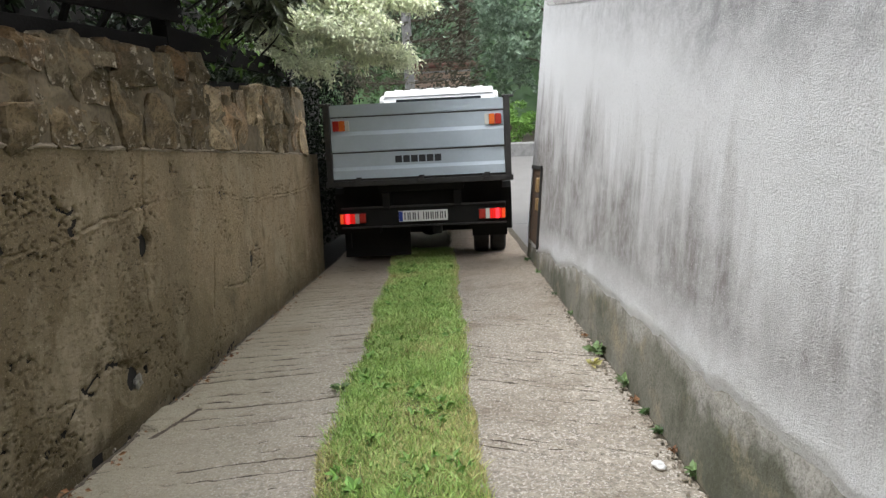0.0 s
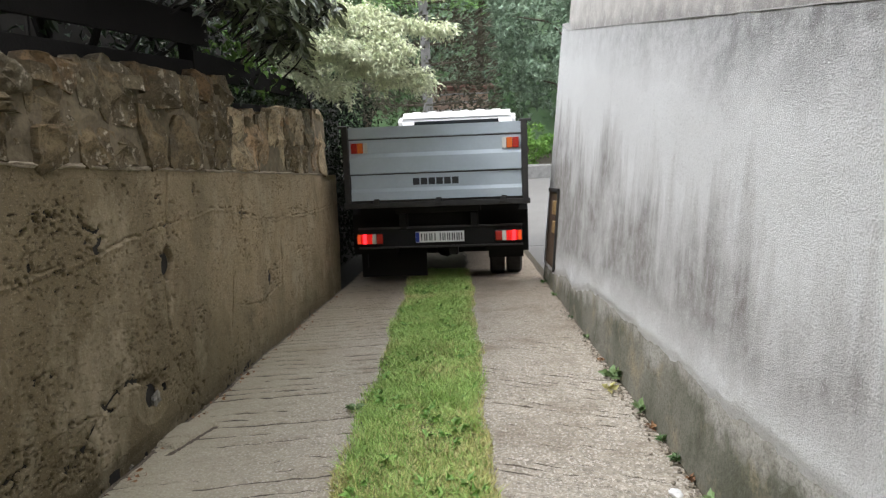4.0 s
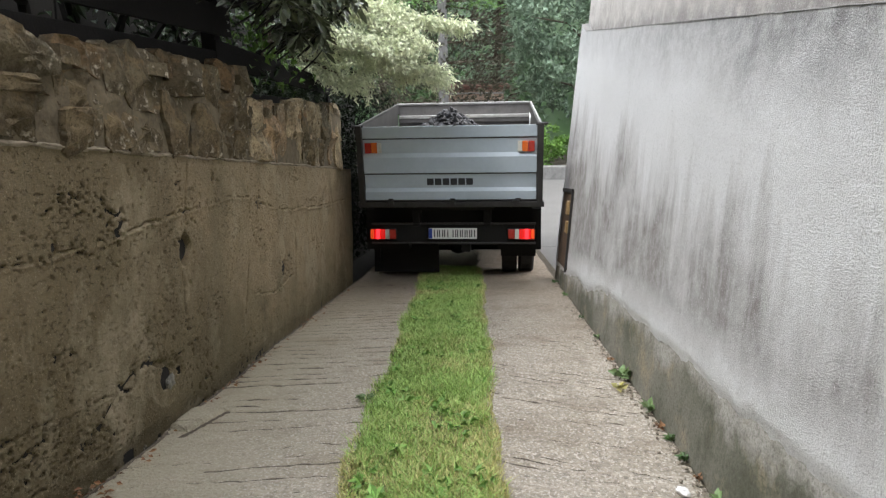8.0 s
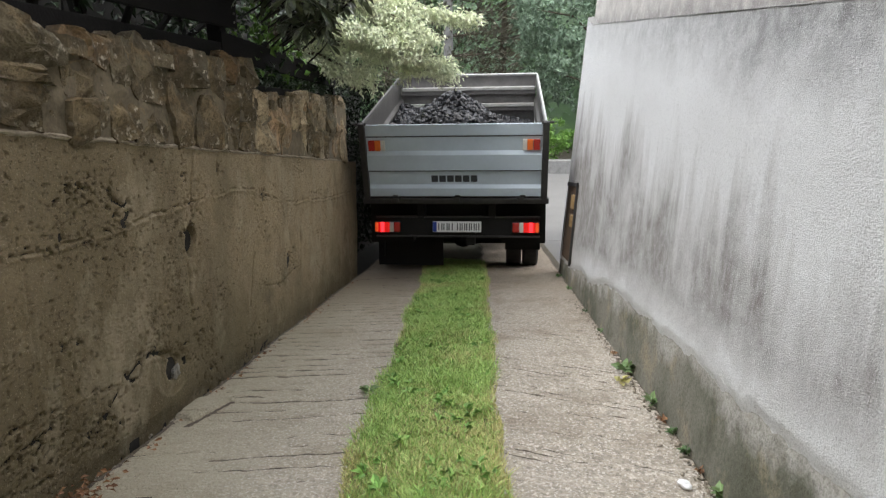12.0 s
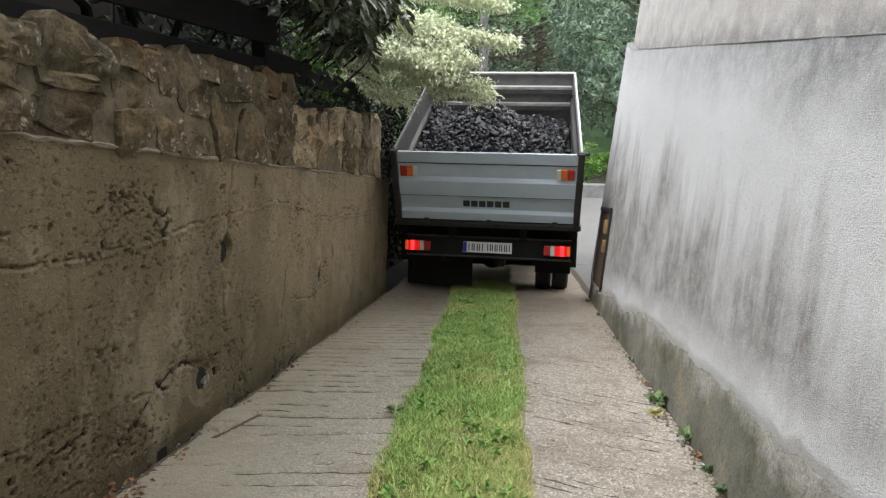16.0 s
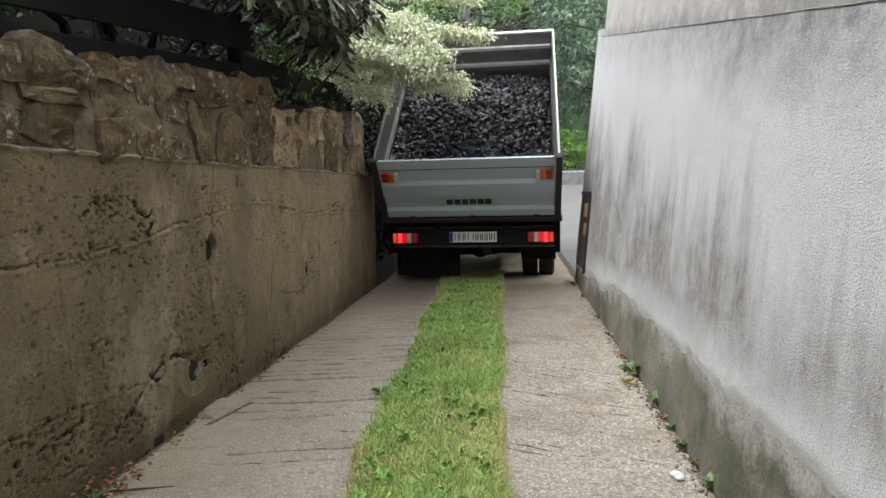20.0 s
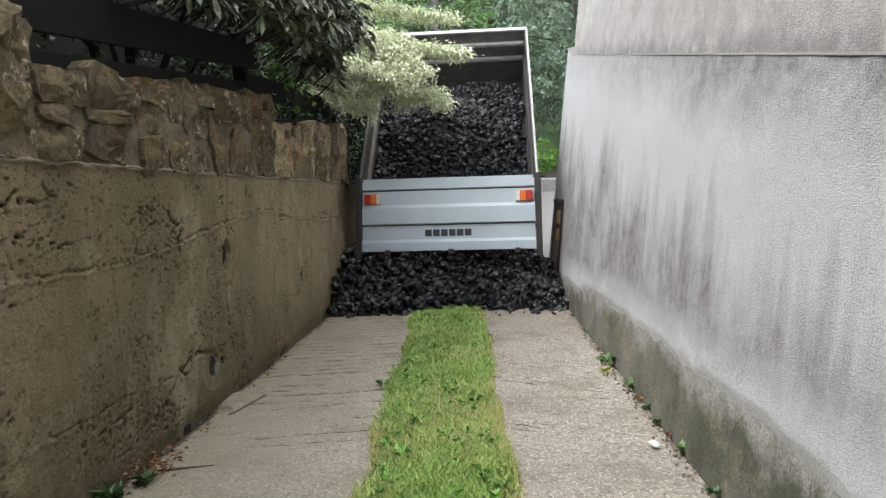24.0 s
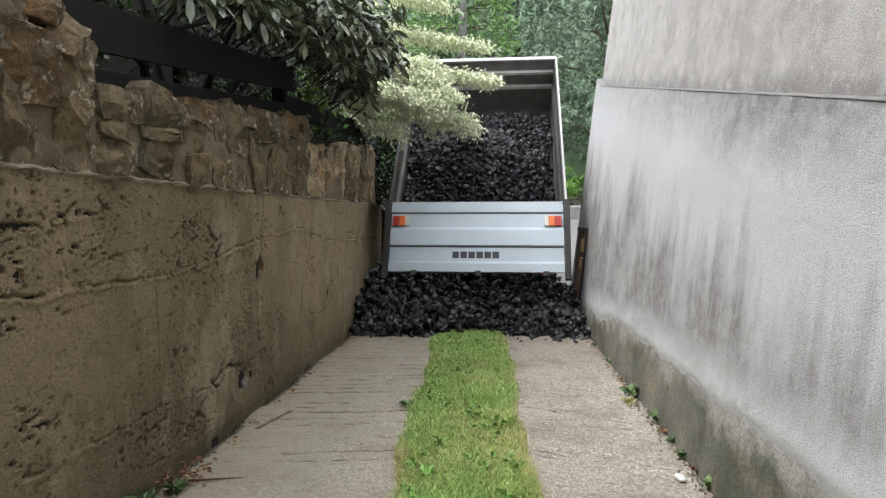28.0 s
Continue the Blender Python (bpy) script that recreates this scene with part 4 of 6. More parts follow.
setting("street", mesh_of("street", box(-130, 130, STREET_Y - 0.1, STREET_Y + 6.5, STREET_Z - 0.2, STREET_Z), M["asphalt"]), "pale worn asphalt street at the foot of the drive", "road", Matrix())
setting("kerb_wall", mesh_of("kerb_wall", box(-40, 40, STREET_Y + 6.5, STREET_Y + 6.8, STREET_Z - 0.2, STREET_Z + 0.35, 0.02), M["ledge"]), "low grey concrete wall across the street", "wall", Matrix())


def bank_place(X, Y):
    return X, Y, 1.18 + 0.06 * wave(X, Y, 95, 1.5, 3) + np.clip(-1.9 - X, 0, 8) * 0.05


setting("garden_bank", sheet("garden_bank", np.linspace(-16, -1.5, 30), np.linspace(-8, 11.4, 44), bank_place, M["soil"]), "dark planted garden bank above the wall", "ground")
# added bank, black in colour for the shade between wall and truck
setting("bank_foot", mesh_of("bank_foot", box(-2.2, -1.66, 7.5, 11.4, -0.3, 1.22, 0.03), M["crevice"]), "added black bank for the shade beyond the end of the wall", "ground")
setting("drive_head", mesh_of("drive_head", box(-16, 9, -8, -5, -0.3, 0.0), M["drive"]), "concrete yard at the head of the drive", "ground")
# unseen wall, added and made tall to hold light off the near drive
setting("wall_unseen_shade", mesh_of("wall_unseen_shade", box(-7, 1.12, -3.8, -3.4, -0.3, 6.0), M["concrete"]), "unseen plain wall added at the drive head to dim the near end", "wall")
setting("street_edge", mesh_of("street_edge", box(1.0, 9.5, CORNER_Y, END_Y + 0.1, -0.4, -0.05), M["asphalt"]), "asphalt apron round the house corner", "pavement")


# ---- tipper truck ----
T_TRUCK = pose(-0.112, 7.10, 0.004, -0.5, 0, -1.9)
HINGE = (0.0, 0.22, 0.87)
truck = thing("tipper_truck", "blue-grey tipper truck with white cab backed up the driveway", "truck", G @ T_TRUCK)
TILTS = [(0, 0), (3.4, 0), (4.2, 3.2), (5.5, 8.2), (6, 9.4), (7, 10.6), (8, 12), (9, 14), (10, 16), (11, 18), (12.5, 20.5), (13.7, 23), (15, 26), (16, 28.5), (17, 31), (18, 34.2), (19, 37.4), (20, 41.2), (20.5, 43.2), (21.5, 47.5), (22.5, 49.6), (23.2, 49.8), (25, 49.5), (28, 49.8)]
# sideways shift of the hinge in metres as the load runs out
SWAYS = [(0, 0), (20.5, 0), (22.5, 0.02), (26, 0.035), (28, 0.06)]
SWINGS = [(0, 0), (20.7, 0), (21.4, 22), (22.0, 38), (22.5, 45), (23.2, 51), (23.7, 57), (24.2, 61), (25, 60), (26, 63), (27, 66), (28, 69)]


def along(table, t):
    return float(np.interp(t, [r[0] for r in table], [r[1] for r in table]))


def bed_pose(t):
    return pose(HINGE[0] + along(SWAYS, t), HINGE[1], HINGE[2], along(TILTS, t), 0, 0) @ pose(0, 0, 0, 0, 0, 18 * along(SWAYS, t))


GATE_TOP = (0.0, -0.205, 0.845)


def gate_pose(t):
    return bed_pose(t) @ pose(*GATE_TOP, -along(SWINGS, t), 0, 0)


bed = new("tipper_bed")
bed.parent = truck
bed.matrix_basis = bed_pose(0)
bed["label"] = "tipping bed of scuffed grey steel"
part("floor", box(-0.90, 0.90, -0.20, 2.22, 0.05, 0.095, 0.004), M["steel_worn_shade"], bed)
part("subframe", box(-0.45, 0.45, -0.1, 2.2, -0.06, 0.05, 0.006), M["black"], bed)
BOARD = ((0.0, 0.845), (0.03, 0.845), (0.03, 0.735), (0.012, 0.725), (0.012, 0.575), (0.045, 0.535), (0.045, 0.375), (0.012, 0.365), (0.012, 0.215), (0.045, 0.18), (0.045, 0.095), (0.0, 0.095))
for sx in (-1, 1):
    bm = profile_bar([(y, z) for y, z in BOARD], -0.20, 2.22)
    for v in bm.verts:
        v.co = Vector((sx * (0.925 - v.co.y), v.co.x, v.co.z))
    bmesh.ops.recalc_face_normals(bm, faces=bm.faces)
    part("side_board", bm, M["steel_worn_shade"], bed)
    # left rail takes the darker steel, painting the dogwood's shadow on it
    part("top_rail", box(sx * 0.914 - 0.009, sx * 0.914 + 0.014, -0.2, 2.24, 0.845, 0.868, 0.006), M["steel_raw" if sx > 0 else "steel_worn_shade"], bed)
    part("pin", tube([(sx * 0.87, -0.23, 0.855), (sx * 0.99, -0.23, 0.855)], [0.014, 0.014], 8), M["steel_dark"], bed)
HEAD = ((0.0, 0.845), (0.02, 0.845), (0.02, 0.71), (0.05, 0.67), (0.05, 0.62), (0.02, 0.60), (0.02, 0.49), (0.05, 0.45), (0.05, 0.40), (0.02, 0.38), (0.02, 0.095), (0.0, 0.095))
bm = profile_bar([(2.235 - y * 1.7, z) for y, z in HEAD], -0.895, 0.895)
part("headboard", bm, M["steel_scuffed"], bed)
# strips of worn steel, coloured paler for sky light on the slopes
for z in (0.672, 0.452):
    part("head_ledge", box(-0.88, 0.88, 2.142, 2.19, z, z + 0.04, 0.004), M["steel_bright"], bed, "worn ledge of the headboard, lightened for the sky on its slope")
part("head_cap", box(-0.895, 0.895, 2.20, 2.24, 0.845, 0.858, 0.004), M["steel_raw"], bed)
part("head_rail", box(-0.92, 0.92, 2.19, 2.25, 0.845, 0.872, 0.006), M["steel_raw"], bed)
part("rear_lip", box(-0.965, 0.965, -0.262, -0.2, 0.015, 0.072, 0.008), M["steel_dark"], bed, "dark steel sill below the tailgate")
for x in (-0.62, 0.02, 0.68):
    part("latch", box(x - 0.035, x + 0.035, -0.285, -0.258, 0.045, 0.095, 0.006), M["steel_dark"], bed)

gate = new("tailgate", mesh_of("tailgate", profile_bar([(-0.005 - y * 0.8, z - 0.845) for y, z in BOARD], -0.882, 0.882), M["steel_blue"]))
gate.parent = truck
gate.matrix_basis = gate_pose(0)
gate["label"] = "ribbed blue-grey painted tailgate"
GY = -0.012
for z in (-0.118, -0.478):
    part("seam", box(-0.882, 0.882, GY - 0.006, GY + 0.004, z - 0.010, z + 0.010), M["steel_dark"], gate)
for sx in (-1, 1):
    for k, (mat_name, x0, x1) in enumerate((("red_reflector", 0.795, 0.862), ("orange_reflector", 0.735, 0.795), ("white_reflector", 0.69, 0.735))):
        lo, hi = sorted((sx * x0, sx * x1))
        part("reflector", box(lo + 0.002, hi - 0.002, GY - 0.034, GY - 0.002, -0.262, -0.158, 0.004), M[mat_name], gate)
    part("side_frame", box(sx * 0.918 - 0.030, sx * 0.918 + 0.030, -0.057, 0.0, -0.825, 0.02, 0.008), M["steel_dark"], gate, "grimy dark side frame of the tailgate")
for x in (-0.62, 0.03, 0.70):
    part("hinge_lug", box(x - 0.03, x + 0.03, GY - 0.03, GY + 0.01, -0.79, -0.735, 0.006), M["steel_dark"], gate)
# dark maker's mark as a row of plain blocks
for k in range(6):
    x = -0.235 + k * 0.081
    part("mark", box(x, x + 0.068, GY - 0.0045, GY - 0.001, -0.603, -0.533, 0.001), M["ink_dark"], gate)

# chassis, tail beam and lamps
part("chassis_rail", box(-0.42, -0.34, 0.15, 3.9, 0.62, 0.80, 0.008), M["black"], truck)
part("chassis_rail", box(0.34, 0.42, 0.15, 3.9, 0.62, 0.80, 0.008), M["black"], truck)
part("tail_beam", box(-0.86, 0.88, 0.17, 0.25, 0.435, 0.655, 0.01), M["black"], truck, "black rear underrun beam")
part("beam_lip", box(-0.87, 0.89, 0.15, 0.18, 0.64, 0.66, 0.004), M["steel_dark"], truck)
part("beam_lip", box(-0.87, 0.89, 0.15, 0.18, 0.43, 0.45, 0.004), M["steel_dark"], truck)
# black panels and boxes added under the truck to block light beneath it
part("rear_panel", box(-0.86, 0.86, 0.30, 0.33, 0.60, 0.90, 0.006), M["black"], truck)
part("light_block_tray", box(-0.85, 0.85, 0.35, 2.4, 0.72, 0.78, 0.006), M["black"], truck)
part("light_block_tank", box(-0.82, -0.45, 1.9, 2.5, 0.3, 0.68, 0.04), M["black"], truck)
part("light_block_right", box(0.45, 0.8, 1.9, 2.4, 0.35, 0.68, 0.02), M["black"], truck)
part("light_block_middle", box(-0.3, 0.3, 1.7, 2.5, 0.28, 0.7, 0.05), M["black"], truck)
part("exhaust", tube([(-0.3, 0.6, 0.4), (-0.3, 1.0, 0.42), (-0.35, 2.2, 0.45)], [0.035, 0.035, 0.06], 10), M["steel_dark"], truck)
part("light_block_left", box(-0.88, -0.50, 2.55, 3.2, 0.16, 0.7, 0.02), M["black"], truck)
part("light_block_side", box(-0.88, -0.85, 0.5, 3.5, 0.18, 0.75, 0.006), M["black"], truck)
part("light_block_cross", box(-0.5, 0.12, 2.7, 2.76, 0.10, 0.7, 0.01), M["black"], truck)
part("cross_member", box(-0.42, 0.42, 0.4, 0.5, 0.6, 0.78, 0.01), M["black"], truck)
for sx in (-1, 1):
    lamp = new("tail_lamp", mesh_of("tail_lamp", box(sx * 0.739 - 0.148, sx * 0.739 + 0.148, 0.135, 0.175, 0.48, 0.60, 0.02), M["black"]))
    lamp.parent = truck
    lamp["label"] = "lit red tail lamp cluster"
    for mat_name, x0, x1 in (("lamp_amber", 0.842, 0.878), ("lamp_red", 0.815, 0.842), ("lamp_hot", 0.775, 0.815), ("lamp_red", 0.715, 0.775), ("white_reflector", 0.672, 0.715), ("red_reflector", 0.60, 0.672)):
        lo, hi = sorted((sx * x0, sx * x1))
        part("lens", box(lo + 0.0005, hi - 0.0005, 0.118, 0.14, 0.488, 0.592, 0.012 if mat_name in ("lamp_amber", "red_reflector") else 0.003), M[mat_name], lamp)
plate = new("number_plate", mesh_of("number_plate", box(-0.26, 0.26, 0.135, 0.15, 0.488, 0.602, 0.004), M["plate"]))
plate.parent = truck
plate.location = (0.01, 0, 0)
part("band", box(-0.258, -0.218, 0.131, 0.136, 0.492, 0.598), M["plate_blue"], plate)
for x0, x1 in ((-0.20, -0.155), (-0.145, -0.1), (-0.09, -0.045), (0.0, 0.04), (0.05, 0.09), (0.10, 0.14), (0.15, 0.19), (0.20, 0.24)):
    bm = box(x0, x0 + 0.011, 0.132, 0.136, 0.508, 0.583)
    box(x1 - 0.011, x1, 0.132, 0.136, 0.508, 0.583, bm=bm)
    part("bar", bm, M["plate_ink"], plate)


def wheel(name, x, y, r, w):
    prof = [(r * 0.58, -w / 2), (r * 0.93, -w / 2), (r, -w * 0.36), (r, w * 0.36), (r * 0.93, w / 2), (r * 0.58, w / 2)]
    bm = bmesh.new()
    n = 28
    rings = [[bm.verts.new((x + b, y + a * math.cos(2 * math.pi * k / n), r + a * math.sin(2 * math.pi * k / n))) for a, b in prof] for k in range(n)]
    for k in range(n):
        for j in range(len(prof)):
            jj = (j + 1) % len(prof)
            bm.faces.new((rings[k][j], rings[(k + 1) % n][j], rings[(k + 1) % n][jj], rings[k][jj]))
    bmesh.ops.recalc_face_normals(bm, faces=bm.faces)
    ob = part(name, bm, M["rubber"], truck, "worn black tyre", smooth=False)
    bm = tube([(x - w * 0.3, y, r), (x + w * 0.3, y, r)], [r * 0.6, r * 0.6], 20)
    part("rim", bm, M["steel_dark"], ob)
    return ob


for sx in (-1, 1):
    wheel("wheel", sx * 0.62 - 0.0, 1.2, 0.325, 0.18)
    wheel("wheel", sx * 0.82 - 0.0, 1.2, 0.325, 0.18)
    wheel("wheel", sx * 0.78, 3.75, 0.325, 0.19)
    part("mud_flap", box(sx * 0.72 - 0.20, sx * 0.72 + 0.20, 0.72, 0.74, 0.24, 0.68, 0.004), M["black"], truck)
    part("mudguard", box(sx * 0.72 - 0.21, sx * 0.72 + 0.21, 0.72, 1.7, 0.68, 0.72, 0.01), M["black"], truck)
    part("mirror", box(sx * 1.02 - 0.03, sx * 1.02 + 0.06 * (sx > 0) + 0.03, 3.78, 3.86, 1.3, 1.62, 0.02), M["black"], truck, "black door mirror")
for sx in (-1, 1):
    bm = profile_bar([(0.30, 0.36), (0.30, 0.80), (0.36, 0.86), (0.50, 0.88), (0.50, 0.36)], sx * 0.72 - 0.235, sx * 0.72 + 0.235)
    part("wing", bm, M["black"], truck, "black plastic wheel wing")
# panel and box added to darken the space below the chassis
part("skirt", box(-0.93, -0.18, 0.56, 0.58, 0.07, 0.62, 0.006), M["black"], truck, "added black panel that keeps the left underside dark")
part("light_block_front", box(-0.16, 0.30, 2.6, 2.9, 0.16, 0.45, 0.05), M["black"], truck)
part("axle", tube([(-0.8, 1.2, 0.325), (0.8, 1.2, 0.325)], [0.06, 0.06], 10), M["black"], truck)
bm = bmesh.new()
bmesh.ops.create_icosphere(bm, subdivisions=2, radius=0.15, matrix=Matrix.Translation((0, 1.2, 0.36)))
part("differential", bm, M["black"], truck)
part("tow_hook", box(0.10, 0.2, 0.2, 0.32, 0.34, 0.44, 0.015), M["black"], truck)
# cab
cab = new("cab")
cab.parent = truck
cab.location = (0.10, 0, -0.03)
cab["label"] = "white forward-control cab"
bm = profile_bar([(2.55, 0.6), (2.55, 2.06), (2.60, 2.14), (2.85, 2.20), (3.7, 2.18), (3.95, 2.02), (4.35, 1.40), (4.42, 0.9), (4.42, 0.45), (2.55, 0.45)], -0.84, 0.84)
bmesh.ops.bevel(bm, geom=list(bm.edges), offset=0.07, segments=3, affect="EDGES")
part("body", bm, M["white_paint"], cab)
part("rear_window", box(-0.60, 0.60, 2.535, 2.552, 1.45, 2.035, 0.006), M["glass_dark"], cab)
part("windscreen", box(-0.7, 0.7, 4.19, 4.21, 1.4, 1.9, 0.004, turn=pose(0, 0, 0, 30, 0, 0)), M["glass_dark"], cab)
for k in range(6):
    part("roof_rib", box(-0.66 + k * 0.235, -0.54 + k * 0.235, 2.85, 3.6, 2.18, 2.206, 0.01), M["white_paint"], cab)


def motions():
    times = sorted({t for t, _ in TILTS + SWINGS} | {k * 0.5 for k in range(7, 57)})
    walk(bed, [(t, bed_pose(t)) for t in times])
    walk(gate, [(t, gate_pose(t)) for t in times])
    for ob, rows in MOVES:
        walk(ob, rows)


MOVES = []

# ---- coal ----
COAL_RNG = np.random.default_rng(77)
COAL_SHAPES = blobs(COAL_RNG, 0, 9, None)


def load_height(x, u):
    r = np.hypot((u - 1.15) * 0.95, x + 0.10)
    h = 0.80 - 0.62 * r - 0.30 * np.clip(u - 1.2, 0, 2) - 0.12 * np.clip(x - 0.1, 0, 1)
    return np.maximum(h, 0.20 + 0.20 * np.clip((-0.35 - x) / 0.5, 0, 1) + 0.03 * np.sin(5 * x) + 0.03 * np.sin(4 * u + 1)) + 0.02 * wave(x, u, 101, 0.25, 3)


def build_load():
    rng = COAL_RNG
    xs, us = np.linspace(-0.87, 0.87, 40), np.linspace(-0.13, 2.17, 50)
    n = 3600
    x, u = rng.uniform(-0.85, 0.85, n), rng.uniform(-0.13, 2.15, n)
    w = 0.095 + load_height(x, u) - 0.015 + rng.uniform(-0.02, 0.02, n)
    rad = rng.uniform(0.024, 0.056, n) * np.where(rng.random(n) < 0.12, 1.35, 1)
    tris = lumps(rng, np.stack([x, u, w], -1), rad, COAL_SHAPES)
    load = thing("coal_load", "load of black lump coal heaped in the tipper bed", "coal", G @ T_TRUCK @ bed_pose(0))
    core = new("coal_core", sheet("coal_core", xs, us, lambda X, U: (X, U, 0.095 + load_height(X, U) - 0.035), M["coal"]))
    core.parent = load
    skirt = box(-0.86, 0.86, -0.12, -0.10, 0.10, 0.28)
    part("coal_face", skirt, M["coal"], load)
    top = tagged(new("coal_surface", quads("coal_surface", tris, 3, M["coal"])), kind="stuff")
    top.parent = load
    slide = [(0, 0), (20.8, 0), (21.6, -0.06), (22.5, -0.12), (24.5, -0.17), (28, -0.20)]
    sink = [(0, 0), (20.8, 0), (22.5, -0.05), (28, -0.09)]
    times = sorted({t for t, _ in TILTS} | {k * 0.5 for k in range(7, 57)})
    MOVES.append((load, [(t, G @ T_TRUCK @ bed_pose(t) @ pose(0, along(slide, t), along(sink, t))) for t in times]))


def heap_height(x, y):
    front = 5.78 + 0.10 * np.sin(2.1 * x + 0.6) + 0.12 * (np.abs(x + 0.1) < 0.35)
    return np.clip((y - front) * 0.48, 0, 0.52) * (1 - 0.45 * np.clip((x - 0.55) / 0.4, 0, 1))


def build_heap():
    rng = np.random.default_rng(78)
    heap = thing("coal_heap", "heap of black lump coal tipped out across the driveway", "coal")
    meshes = []
    for k in range(10):
        n = 14
        c = rng.normal(0, 0.055, (n, 3)) * (1, 1, 0.7)
        meshes.append(quads("coal_clump", lumps(rng, c, rng.uniform(0.026, 0.064, n), COAL_SHAPES), 3, M["coal"]))
    spots = []
    for y in np.arange(5.80, 7.35, 0.098):
        for x in np.arange(-1.14, 1.0, 0.105):
            px, py = x + rng.uniform(-0.04, 0.04), y + rng.uniform(-0.04, 0.04)
            h = float(heap_height(px, py))
            if h > 0.02:
                spots.append((px, py, h - 0.035))
                if h > 0.3 and rng.random() < 0.25:
                    spots.append((px, py, h - 0.16))
    for k in range(26):
        spots.append((rng.uniform(-1.1, 0.95), 5.76 - abs(rng.normal(0, 0.06)), 0.012))
    early = [t for t, _ in TILTS if t < 20.6]
    for k, (x, y, z) in enumerate(spots):
        loose = k >= len(spots) - 26
        if loose:
            ob = new("coal_lump", quads("coal_lump", lumps(rng, np.zeros((1, 3)), [rng.uniform(0.014, 0.032)], COAL_SHAPES), 3, M["coal"]))
        else:
            ob = tagged(new("coal_clump", meshes[k % 10]), kind="stuff")
        ob.parent = heap
        bx, bu, bw = x * 0.68 - 0.03, rng.uniform(0.05, 0.55), rng.uniform(0.15, 0.22)
        # the front of the heap leaves the bed first
        t0 = 20.85 + 0.75 * (1 - min(1, max(0, (y - 5.8) / 1.5))) * 0.4 + rng.uniform(0, 0.55)
        a, b, c = (float(v) for v in rng.uniform(0, 80, 3))
        inside = lambda t, u: T_TRUCK @ bed_pose(t) @ pose(bx, u, bw, a, b, c)  # noqa: E731
        rows = [(t, inside(t, bu)) for t in early] + [(20.7, inside(20.7, bu)), (t0, inside(t0, bu)), (t0 + 0.28, inside(t0 + 0.28, -0.24)), (t0 + 0.62, pose(x, y, max(z, 0.02) + 0.06, a + 30, b + 20, c)), (t0 + 0.8, pose(x, y, z, a + 40, b + 20, c)), (28, pose(x, y, z, a + 40, b + 20, c))]
        MOVES.append((ob, rows))


# ---- grass and small plants ----
def blades(rng, n, dens, tall, mat, name, label, y0=1.0, y1=8.4):
    y = rng.uniform(y0, y1, n * 3)
    f = rng.beta(1.15, 1.15, n * 3)
    lo, hi = grass_left(y) - 0.055, grass_right(y) + 0.055
    x = lo + (hi - lo) * f
    keep = dens(x, y, f) > rng.random(n * 3)
    x, y = x[keep][:n], y[keep][:n]
    n = len(x)
    h = tall * rng.uniform(0.4, 1.3, n) * np.clip(1 + 0.7 * wave(x, y, 113, 0.25, 3), 0.5, 1.6)
    a = rng.uniform(0, 2 * np.pi, n)
    w = rng.uniform(0.0014, 0.0030, n)
    leanv = rng.normal(0, 0.55, (n, 2)) * h[:, None]
    b = np.stack([x, y, np.full(n, -0.002)], -1)
    s = np.stack([np.cos(a) * w, np.sin(a) * w, 0 * a], -1)
    m = b + np.concatenate([leanv * 0.35, (h * 0.6)[:, None]], 1)
    t = b + np.concatenate([leanv, h[:, None]], 1)
    v = np.stack([b - s, b + s, m + s * 0.8, m - s * 0.8, m - s * 0.8, m + s * 0.8, t + s * 0.15, t - s * 0.15], 1)
    ob = new(name, quads(name, v, 4, mat))
    ob.matrix_basis = G
    return tagged(ob, label, "grass", kind="stuff")


def build_grass():
    rng = np.random.default_rng(9)
    patch = lambda x, y: wave(x, y, 111, 0.35, 3)  # noqa: E731
    edge = lambda f: np.clip(np.minimum(f, 1 - f) * 7, 0.1, 1)  # noqa: E731
    blades(rng, 92000, lambda x, y, f: edge(f) * np.clip(0.75 + 0.5 * patch(x, y), 0.2, 1), 0.042, M["grass"], "grass", "short green lawn strip growing between the driveway lanes")
    blades(rng, 44000, lambda x, y, f: np.clip(0.12 + 0.45 * np.clip((4.6 - y) / 2.5, 0, 1) - 1.1 * patch(x, y), 0.04, 1), 0.035, M["straw"], "dry_grass", "yellowed dry grass among the green strip")
    blades(rng, 26000, lambda x, y, f: edge(f) + 0 * x, 0.05, M["grass"], "grass", "short green lawn strip growing between the driveway lanes", -5.0, 1.0)


def rosette(rng, n, size, rise=0.5):
    """Leaves of a low plant round one foot, eight corners each."""
    a = rng.uniform(0, 2 * np.pi, n)
    nrm = np.stack([np.cos(a), np.sin(a), rise + 0.5 * rng.random(n)], -1)
    c = np.stack([np.cos(a), np.sin(a), 0 * a], -1) * size * 0.1
    c[:, 2] = rng.uniform(0, size * 0.35, n)
    return leaf_cloud(rng, c, nrm, size, size * 0.5, 0.3, 0.25).reshape(n, 8, 3)


def weed(rng, name, x, y, n, size, mat, label, rise=0.5):
    ob = thing(name, label, "weed", G @ pose(x, y, 0.0, 0, 0, float(rng.uniform(0, 360))), "weeds")
    part("stalk", tube([(0, 0, -0.01), (0, 0, size * 0.4)], [0.004, 0.002], 5), mat, ob)
    for v in rosette(rng, n, size, rise):
        leaf = new("leaf", quads("leaf", v, 4, mat))
        leaf.parent = ob
    return ob


